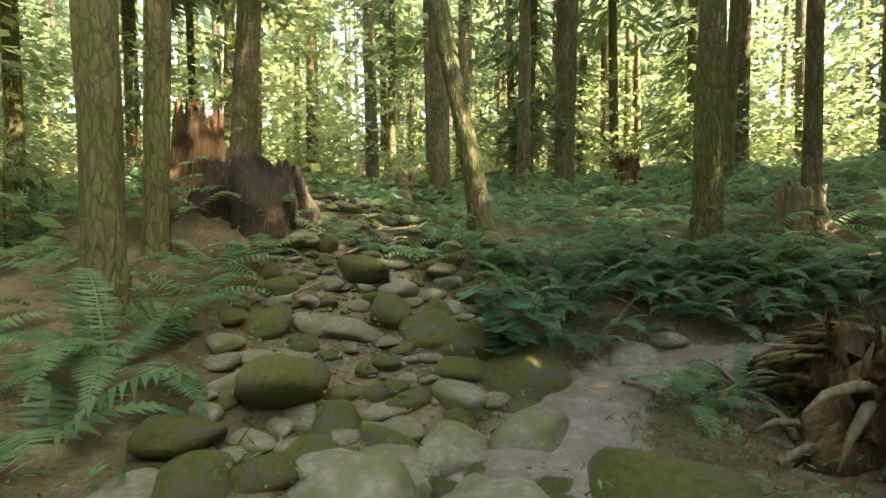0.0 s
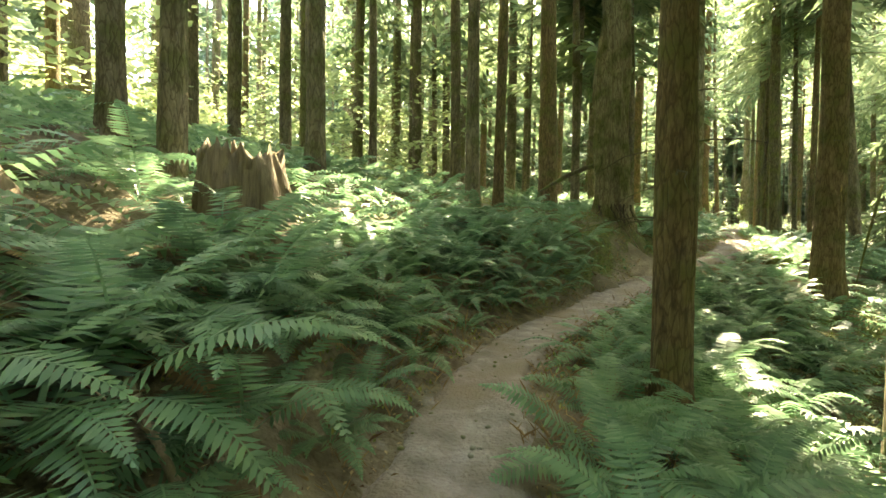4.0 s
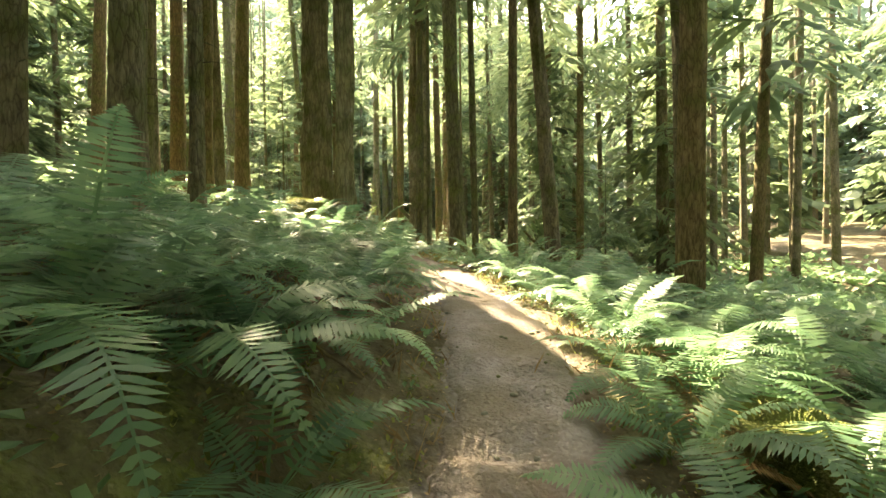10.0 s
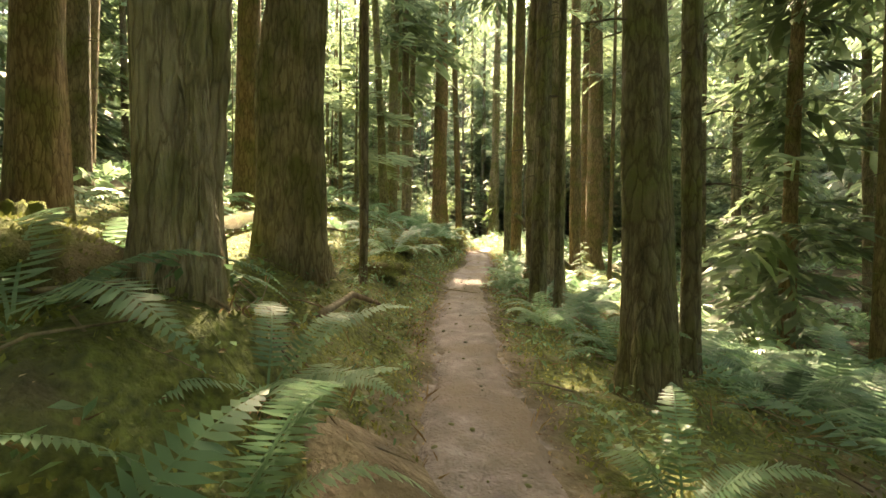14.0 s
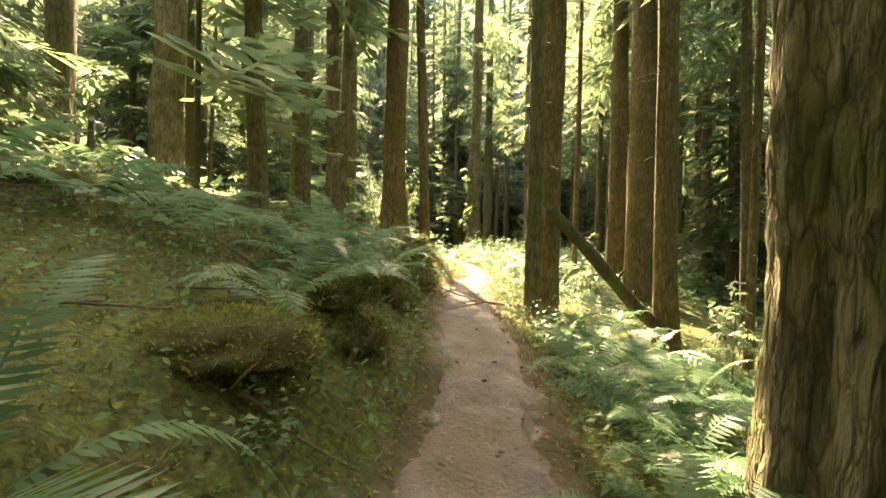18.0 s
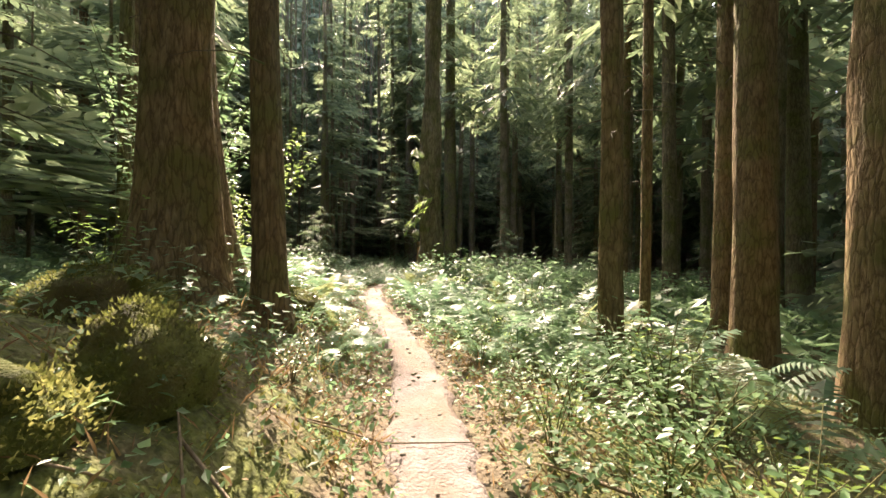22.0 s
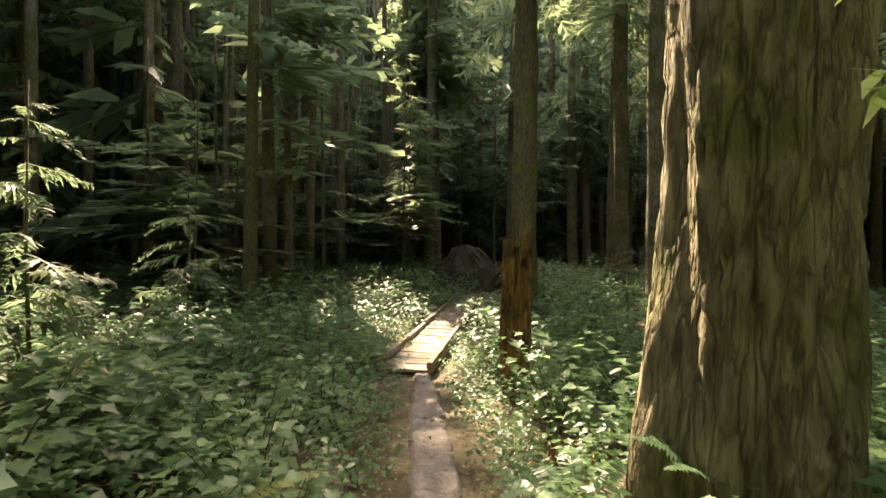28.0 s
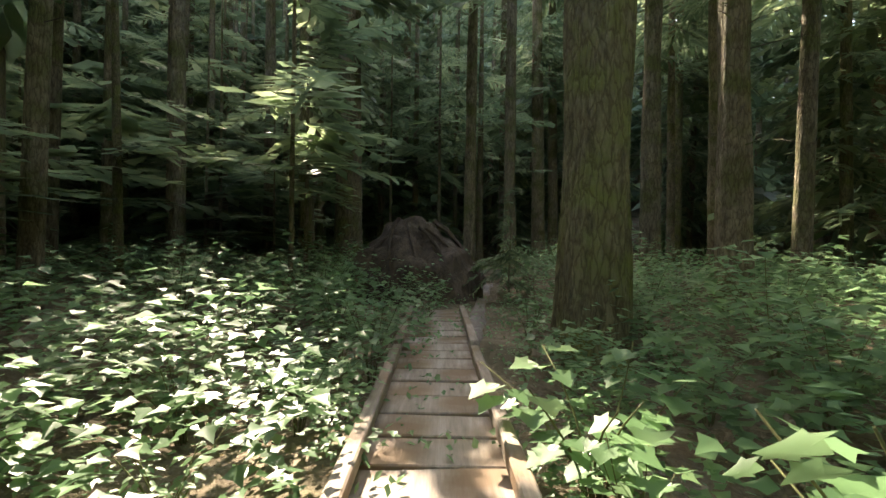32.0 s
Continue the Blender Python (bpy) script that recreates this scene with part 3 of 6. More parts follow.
def spray(rnd, length, droop, width=0.34, count=26, fine=0.055, twiglets=2, bits=7):
    """One flat bough of needles: strips beside a drooping stem. Arrays of vertices and quads, growing along +x."""
    vs, fs = [], []

    def axis(s):
        return Vector((s * length, 0, -droop * length * s * s))
    n = bits
    for i in range(n):
        a, b = axis(i / n), axis((i + 1) / n)
        w = 0.012 * (1 - i / n) + 0.004
        o = len(vs)
        vs += [tuple(a + Vector((0, w, 0))), tuple(a - Vector((0, w, 0))), tuple(b - Vector((0, w, 0))), tuple(b + Vector((0, w, 0)))]
        fs.append((o, o + 1, o + 2, o + 3))
    for k in range(count):
        s = 0.12 + 0.88 * (k + rnd.random() * 0.6) / count
        side = 1 if k % 2 else -1
        ln = length * width * (1.15 - 0.85 * s) * rnd.uniform(0.7, 1.25)
        base = axis(min(s, 1))
        way = Vector((rnd.uniform(0.5, 0.95), side * rnd.uniform(0.6, 1.0), rnd.uniform(-0.45, 0.05))).normalized()
        across = way.cross(Vector((0, 0, 1))).normalized()
        w = fine * rnd.uniform(0.6, 1.3)
        twist = Vector((0, 0, rnd.uniform(-0.6, 0.6)))
        m = base + way * ln * 0.55 - Vector((0, 0, ln * 0.08))
        e = base + way * ln - Vector((0, 0, ln * 0.3))
        o = len(vs)
        wv = (across + twist).normalized() * w
        vs += [tuple(base - wv * 0.3), tuple(base + wv * 0.3), tuple(m + wv), tuple(m - wv), tuple(e)]
        fs += [(o, o + 1, o + 2, o + 3), (o + 3, o + 2, o + 4)]
        # twiglets
        for j in range(twiglets):
            b2 = base + way * ln * rnd.uniform(0.25, 0.8)
            w2 = Vector((way.x + rnd.uniform(-0.7, 0.7), way.y + rnd.uniform(-0.7, 0.7), rnd.uniform(-0.5, 0.1))).normalized()
            l2 = ln * rnd.uniform(0.3, 0.5)
            ac = w2.cross(Vector((0, 0, 1)))
            ac = ac.normalized() * w * 0.7
            o = len(vs)
            vs += [tuple(b2), tuple(b2 + w2 * l2 * 0.5 + ac), tuple(b2 + w2 * l2), tuple(b2 + w2 * l2 * 0.5 - ac)]
            fs.append((o, o + 1, o + 2, o + 3))
    v = np.array(vs)
    return v, np.array([f for f in fs if len(f) == 4]), np.array([f for f in fs if len(f) == 3])


_rb = random.Random(7)
SPRAYS = [spray(_rb, 1.0, d, c, 22, f) for d, c, f in ((0.25, 0.36, 0.032), (0.4, 0.32, 0.028), (0.15, 0.4, 0.035), (0.55, 0.3, 0.03), (0.3, 0.42, 0.03))]


COARSE = [spray(_rb, 1.0, d, c, 15, f, 1, 2) for d, c, f in ((0.25, 0.42, 0.055), (0.4, 0.38, 0.05), (0.15, 0.46, 0.06), (0.5, 0.4, 0.05))]


BROAD_SPRAYS = [spray(_rb, 1.0, d, c, 11, f, 0, 1) for d, c, f in ((0.25, 0.5, 0.1), (0.4, 0.46, 0.09), (0.15, 0.52, 0.1), (0.5, 0.46, 0.085))]


WIDE_SPRAYS = [spray(_rb, 1.0, d, c, 9, f, 0, 1) for d, c, f in ((0.3, 0.55, 0.10), (0.45, 0.5, 0.09), (0.2, 0.55, 0.10))]


THIN_SPRAYS = [spray(_rb, 1.0, d, c, 12, f, 0, 1) for d, c, f in ((0.25, 0.46, 0.06), (0.4, 0.42, 0.055), (0.15, 0.5, 0.06), (0.5, 0.42, 0.055))]


def crown_pieces(seed, low, high, reach, boughs, kinds, top_reach=0.6):
    rnd = random.Random(seed)
    out = []
    for k in range(boughs):
        f = rnd.random() ** 0.85
        z = low + (high - low) * f
        ln = (reach * (1 - f) + top_reach * f) * rnd.uniform(0.55, 1.15)
        out.append((*kinds[rnd.randrange(len(kinds))], pose(0, 0, z, 0, rnd.uniform(-12, 16), rnd.uniform(0, 360)) @ Matrix.Diagonal((ln, ln, ln, 1)) @ pose(0, 0, 0, rnd.uniform(-25, 25), 0, 0)))
    return out


def crown_mesh(name, seed, low, high, reach, boughs, material, top_reach=0.6, kinds=SPRAYS):
    """Many separate needled boughs from low to high about the stem, with gaps."""
    return mesh_many(name, crown_pieces(seed, low, high, reach, boughs, kinds, top_reach), material)


def snag_twigs(name, seed, radius, low, high, count, length, material):
    """Bare drooping dead twigs on the lower stem, as one tangle."""
    rnd = random.Random(seed)
    out = []
    for _ in range(count):
        z = rnd.uniform(low, high)
        az = rnd.uniform(0, 6.283)
        ln = length * rnd.uniform(0.4, 1.2)
        d = Vector((math.cos(az), math.sin(az), 0))
        p = [d * radius * 0.7 + Vector((0, 0, z))]
        for j in range(1, 5):
            p.append(d * (radius * 0.7 + ln * j / 4) + Vector((rnd.uniform(-.04, .04) * ln, rnd.uniform(-.04, .04) * ln, z + ln * (0.1 * j / 4 - 0.35 * (j / 4) ** 2))))
        out.append(tube(p, [0.011, 0.009, 0.007, 0.005, 0.002], 4))
    v, f = joined(out)
    return mesh_from(name, v, f, material)


def crown_kind(seeds, low, high, reach, boughs, kinds):
    sets = [crown_pieces(sd, low, high, reach, boughs, kinds) for sd in seeds]
    return [(mesh_many("crown", p, NEEDLE), p) for p in sets]


FINE_SPRAYS = [spray(_rb, 1.0, d, c, 20, f, 1, 2) for d, c, f in ((0.25, 0.42, 0.026), (0.4, 0.38, 0.024), (0.15, 0.44, 0.026), (0.5, 0.38, 0.024))]
CROWNS_FINE = crown_kind(range(25, 29), 8.0, 27, 3.3, 90, FINE_SPRAYS)
CROWNS_HIGH = crown_kind(range(20, 24), 7.0, 27, 3.4, 96, THIN_SPRAYS)
CROWNS_DENSE = crown_kind(range(30, 33), 6.0, 27, 3.7, 100, COARSE)
CROWNS_FULL = crown_kind(range(40, 43), 1.2, 17, 3.0, 140, COARSE)
CROWNS_THIN = crown_kind(range(60, 62), 15, 28, 2.4, 60, THIN_SPRAYS)
CROWNS_YOUNG = [crown_mesh("crown", 80 + i, 0.25, 3.0, 1.25, 44, NEEDLE, 0.25) for i in range(3)]
FILL_TRUNKS = [[trunk_mesh("trunk", 28, r, mt, 100 + i * 7 + j, lean=(random.uniform(-.012, .012), random.uniform(-.012, .012)), segs=12, flare=0.35) for i, r in enumerate((0.16, 0.21, 0.27, 0.34))] for j, mt in enumerate((BARK_GREY, BARK_WARM, BARK_MOSS))]
TWIGS = [snag_twigs("twig_tangle", 130 + i, 0.2, 1.6, 10, 34, 1.0, BARK_DARK) for i in range(3)]

# sunlit places: no foliage stands between them and the sun. x, y, z, radius
SUNLIT = [
    (18.4, -5.0, 1.25, .4), (17.7, -4.6, 1.2, .55), (17.0, -4.3, 1.1, .6), (16.5, -4.1, 1.0, .5), (16.1, -4.3, 1.2, .4), (14.6, -3.3, .8, .35), (13.65, -2.97, .5, .3),
    (8.0, 1.9, -.7, .5), (11.2, 6.9, 1.7, .6), (9.7, 7.6, 1.5, .4), (11.8, -2.7, -.4, .5),
    (22.9, -4.2, 2.1, .5), (23.8, -4.6, 2.2, .7), (24.6, -5.2, 2.2, .5), (28.1, -6.2, 2.9, 1.0), (29.6, -8.5, 2.9, .6), (26.95, -10.9, 1.66, -.1), (32.0, -7.5, 4.5, 1.1), (36.0, -9.0, 5.0, 1.2), (30.5, -5.5, 4.0, 1.0), (27.0, -1.5, 4.0, 1.0),
    (40.0, -14.0, 4.0, 1.0), (43.5, -15.0, 5.0, 1.2), (38.0, -12.0, 4.0, .9), (52.0, -24.0, 6.0, 1.2), (55.5, -25.0, 5.0, 1.2), (50.0, -22.0, 5.0, 1.0), (60.0, -28.0, 6.0, 1.2), (62.0, -34.0, 5.0, 1.4), (60.0, -40.0, 5.0, 1.4), (67.0, -38.0, 6.0, 1.8), (57.0, -44.0, 6.0, 1.4), (54.5, -40.0, 4.0, 1.0), (52.0, -37.0, 3.0, .9), (65.0, -31.0, 6.0, 1.4),
    (27.6, -17.0, .9, .8), (28.3, -19.5, .6, 1.0), (32.4, -16.7, 1.7, .3), (31.8, -17.6, 1.5, .7), (33.0, -19.0, 1.6, .7),
    (33.4, -16.2, 2.1, .4), (34.4, -17.2, 2.1, .8), (35.3, -18.0, 2.1, .9), (36.4, -18.9, 2.1, 1.2), (37.5, -19.8, 2.1, 1.4), (38.5, -20.6, 2.1, 1.5), (39.5, -20.8, 2.2, 1.5), (40.5, -21.2, 2.3, 1.5),
    (41.5, -21.8, 2.3, 1.5), (42.6, -22.4, 2.3, 1.3), (43.5, -22.6, 2.3, 1.0), (36.0, -20.0, 1.9, .5), (38.7, -22.3, 2.0, .9), (34.8, -18.9, 1.8, .4),
    (36.9, -17.9, 2.3, .5), (38.3, -17.7, 2.6, .3), (37.3, -17.1, 2.6, .3), (40.2, -19.5, 2.5, .9), (42.0, -20.0, 2.5, 1.1), (42.2, -19.4, 4.0, .5), (43.1, -20.7, 2.4, 1.1), (42.6, -24.0, 2.3, 1.0), (44.0, -21.6, 2.4, .8),
    (53.2, -29.9, 1.7, .5), (52.5, -29.2, 1.7, .5), (53.8, -30.5, 1.7, .3), (55.2, -29.6, 2.2, .7), (56.3, -30.3, 2.2, .8), (57.5, -30.8, 2.2, .7), (54.4, -28.3, 2.1, .4), (52.4, -30.7, 2.2, .3), (53.6, -31.6, 2.1, .3), (51.8, -30.3, 2.4, .5), (51.0, -23.5, 3.6, .3), (55.0, -26.0, 2.6, .5), (57.5, -27.4, 2.6, .5), (53.5, -24.5, 3.2, .4), (51.3, -29.0, 1.7, .3),
    (47.0, -22.6, 4.5, .6)]
_lit = np.array(SUNLIT)
_way = np.array(SUN_WAY)


def in_sunbeam(points, slack):
    """Which points stand within a beam that reaches a sunlit place; slack widens the beams."""
    w = points[:, None, :] - _lit[None, :, :3]
    along = w @ _way
    gap = np.linalg.norm(w - along[:, :, None] * _way, axis=2)
    return ((along > 1.2) & (gap < _lit[None, :, 3] + slack[:, None])).any(1)


def bough_clear(pieces, m):
    """Of the boughs of a crown at the pose m, those that leave the sunbeams free."""
    if not pieces:
        return []
    mats = np.array([np.array(m @ p[3]) for p in pieces])
    ln = np.linalg.norm(mats[:, :3, 0], axis=1)
    bad = np.zeros(len(pieces), bool)
    for s in (.3, .65, .95):
        bad |= in_sunbeam(mats[:, :3, 3] + mats[:, :3, 0] * s - mats[:, :3, 2] * (.3 * s * s), .17 * ln)
    return [p for p, b in zip(pieces, bad) if not b]


def headroom(x, y, z):
    """How tall a trunk may stand here without crossing the heart of a sunbeam."""
    flat = _way[:2] / np.hypot(*_way[:2])
    w = np.array((x, y)) - _lit[:, :2]
    along, gap = w @ flat, np.abs(w @ np.array((-flat[1], flat[0])))
    top = _lit[:, 2] + along * SUN_WAY.z / math.hypot(SUN_WAY.x, SUN_WAY.y) - z - .3
    return float(np.min(np.where((along > 0) & (gap < _lit[:, 3] * .75 + .15), top, 99.0)))


def thinned(pieces, share):
    """An even share of a crown's boughs."""
    return pieces if share >= 1 else [p for i, p in enumerate(pieces) if (i * share) % 1 < share]


def crown_on(tree, m, kind, k, local, share=1.0):
    """A crown under tree, whose pose is m: shared where it stands free, else with the boughs in the sunbeams left off."""
    me, pieces = kind[k]
    left = bough_clear(thinned(pieces, share), m @ local)
    if len(left) == len(pieces):
        part_mesh("crown", me, tree, local)
    elif len(left) > 5:
        part_mesh("crown", mesh_many("crown", left, NEEDLE), tree, local)


def plant_tree(x, y, radius, material, seed, lean=(0.0, 0.0), crown="high", flare=0.5, ridge=0.2, label="tall conifer with grey-brown furrowed bark", twigs=True, segs=22, lobes=5, bend=0.0, height=28):
    z = gz(x, y) - 0.02
    t = thing("conifer_tree", pose(x, y, z), label, "tree", "forest trees")
    part_mesh("trunk", trunk_mesh("trunk", height, radius, material, seed, lean, flare, ridge, segs, 0.35, lobes, bend), t)
    rnd = random.Random(seed)
    pick = {"high": CROWNS_FINE, "full": CROWNS_FULL, "thin": CROWNS_THIN}.get(crown)
    if pick:
        crown_on(t, pose(x, y, z), pick, rnd.randrange(len(pick)), pose(lean[0] * 12, lean[1] * 12, 0, 0, 0, rnd.uniform(0, 360)))
    if twigs:
        part_mesh("twig_tangle", rnd.choice(TWIGS), t, pose(0, 0, rnd.uniform(0, 1.5), 0, 0, rnd.uniform(0, 360)) @ Matrix.Diagonal((radius / 0.2 * 0.6 + 0.4, radius / 0.2 * 0.6 + 0.4, 1, 1)), "bare dead lower twigs")["kind"] = "stuff"
    return t


GREY, WARM, PLATE, MOSSY = BARK_GREY, BARK_WARM, BARK_PLATE, BARK_MOSS
# x, y, trunk radius, bark, lean in x and y, crown, root flare
MAPPED = [
    (-3.35, 4.55, .20, MOSSY, 0, 0, "high", .5), (-3.75, 6.0, .15, MOSSY, .012, 0, "high", .4), (-4.35, 9.95, .27, GREY, .05, 0, "high", .5), (4.84, 8.46, .25, MOSSY, .015, 0, "high", .5),
    (3.13, 17.4, .25, GREY, .01, 0, "full", .4), (3.4, 12.4, .12, GREY, 0, 0, "high", .3), (9.8, 18.1, .25, GREY, 0, 0, "full", .3), (7.85, 9.8, .17, GREY, .01, 0, "high", .4), (7.6, 25.3, .24, GREY, 0, 0, "full", .3),
    (10.4, 9.8, .18, GREY, .01, 0, "high", .3), (10.0, 8.8, .17, GREY, .02, 0, "high", .3), (16.0, 10.3, .18, GREY, 0, 0, "high", .3), (15.9, 9.0, .15, GREY, 0, 0, "high", .3), (13.9, 7.8, .21, GREY, 0, 0, "high", .4),
    (15.6, 4.2, .17, GREY, 0, 0, "high", .4), (15.8, 3.5, .14, WARM, 0, 0, "high", .4), (19.4, 1.1, .32, WARM, 0, 0, "high", .4), (24.0, 7.5, .2, GREY, 0, 0, "high", .3), (22.0, 5.6, .2, GREY, 0, 0, "high", .3), (20.5, 4.2, .2, GREY, 0, 0, "high", .3),
    (26.5, 0.9, .24, GREY, 0, 0, "high", .3), (30.0, -4.6, .2, GREY, 0, 0, "high", .3), (18.5, 7.0, .13, GREY, .015, 0, "high", .3),
    (8.05, 3.3, .175, WARM, 0, 0, "high", .35), (13.05, -3.05, .26, WARM, 0, 0, "high", .4), (12.6, -4.35, .14, MOSSY, .06, -.02, "high", .4), (20.8, -1.9, .19, GREY, 0, 0, "high", .3), (21.5, -0.6, .17, GREY, 0, 0, "high", .3),
    (16.4, -8.6, .21, WARM, 0, 0, "high", .4), (16.9, -10.4, .2, GREY, .03, 0, "high", .3), (22.0, -3.1, .12, GREY, .03, 0, "high", .4),
    (26.4, -4.7, .27, WARM, 0, 0, "high", .45), (31.0, -5.6, .23, WARM, 0, 0, "thin", .4), (30.3, -7.4, .26, WARM, 0, 0, "thin", .4), (22.17, -5.98, .2, PLATE, .01, 0, "high", .45), (25.15, -7.2, .37, PLATE, -.015, 0, "high", .45),
    (25.5, -8.2, .055, GREY, 0, 0, "none", .2), (38.9, -15.5, .19, GREY, 0, 0, "high", .3), (39.97, -17.95, .37, WARM, 0, 0, "thin", 1.15), (39.05, -18.6, .155, WARM, .035, .01, "thin", .9), 
    (27.67, -13.37, .325, PLATE, 0, 0, "high", .3), (32.05, -16.3, .2, WARM, 0, 0, "high", .35), (31.75, -15.75, .11, MOSSY, 0, 0, "none", .6), (31.3, -18.5, .2, WARM, 0, 0, "thin", .3), (22.0, -9.33, .2, MOSSY, .035, .0, "high", .6),
    (22.3, -10.4, .1, MOSSY, .02, 0, "high", .4), (20.2, -11.1, .2, GREY, .08, .03, "high", .6), (20.3, -9.3, .11, WARM, 0, 0, "high", .3), (20.3, -19.8, .24, GREY, 0, 0, "full", .3), (24.6, -18.2, .17, WARM, 0, 0, "full", .3),
    (26.9, -13.2, .17, PLATE, .02, 0, "high", .3), (25.31, -11.15, .13, MOSSY, 0, 0, "high", .3), (25.2, -11.5, .07, MOSSY, 0, 0, "high", .3), (41.5, -11.8, .41, PLATE, 0, 0, "high", .4), (28.3, -9.3, .09, MOSSY, .01, 0, "none", .5),
    (35.0, -12.7, .15, MOSSY, .06, .03, "high", .4), (39.2, -9.8, .27, GREY, 0, 0, "high", .4), (37.0, -10.0, .2, MOSSY, .05, 0, "high", .4), (43.3, -17.8, .1, MOSSY, 0, 0, "high", .4), (37.75, -22.5, .155, WARM, 0, 0, "thin", .4),
    (38.57, -25.08, .1, WARM, 0, 0, "high", .35), (36.97, -25.36, .33, WARM, 0, 0, "high", .35), (37.8, -26.5, .2, WARM, 0, 0, "high", .3), (35.3, -24.1, .42, WARM, 0, 0, "high", .3), (30.2, -19.0, .07, WARM, 0, 0, "none", .3), (47.05, -19.6, .23, MOSSY, 0, 0, "high", .5),
    (66.0, -27.8, .22, GREY, 0, 0, "high", .3), (67.5, -26.3, .22, GREY, 0, 0, "high", .3), (46.5, -38.5, .35, GREY, 0, 0, "high", .3), (54.77, -34.46, .37, MOSSY, 0, 0, "high", .4), (51.3, -35.4, .24, GREY, 0, 0, "high", .4), (56.3, -41.8, .25, GREY, 0, 0, "high", .4),
    (54.0, -38.5, .27, GREY, 0, 0, "high", .4), (55.7, -46.5, .2, GREY, 0, 0, "high", .3), (60.3, -41.5, .19, GREY, 0, 0, "high", .3), (62.2, -42.0, .21, GREY, 0, 0, "high", .3), (64.6, -27.2, .29, GREY, 0, 0, "high", .3),
    (62.5, -30.3, .2, GREY, 0, 0, "high", .3), (65.0, -33.8, .2, GREY, 0, 0, "high", .3), (66.5, -37.0, .18, GREY, 0, 0, "high", .3), (49.5, -38.5, .22, GREY, 0, 0, "high", .3), 
    (0.74, 8.43, .19, MOSSY, -.2, 0, "high", .5)]
BARK_WORDS = {id(BARK_GREY): "grey-brown furrowed bark", id(BARK_WARM): "reddish stringy bark", id(BARK_PLATE): "thick cracked bark plates", id(BARK_MOSS): "green mossy bark"}


def haze_wood(x, y):
    """The wood north of the creek and the bank, its bright haze painted as pale leaves."""
    return y > 9 or (y > 3 and x > 10)


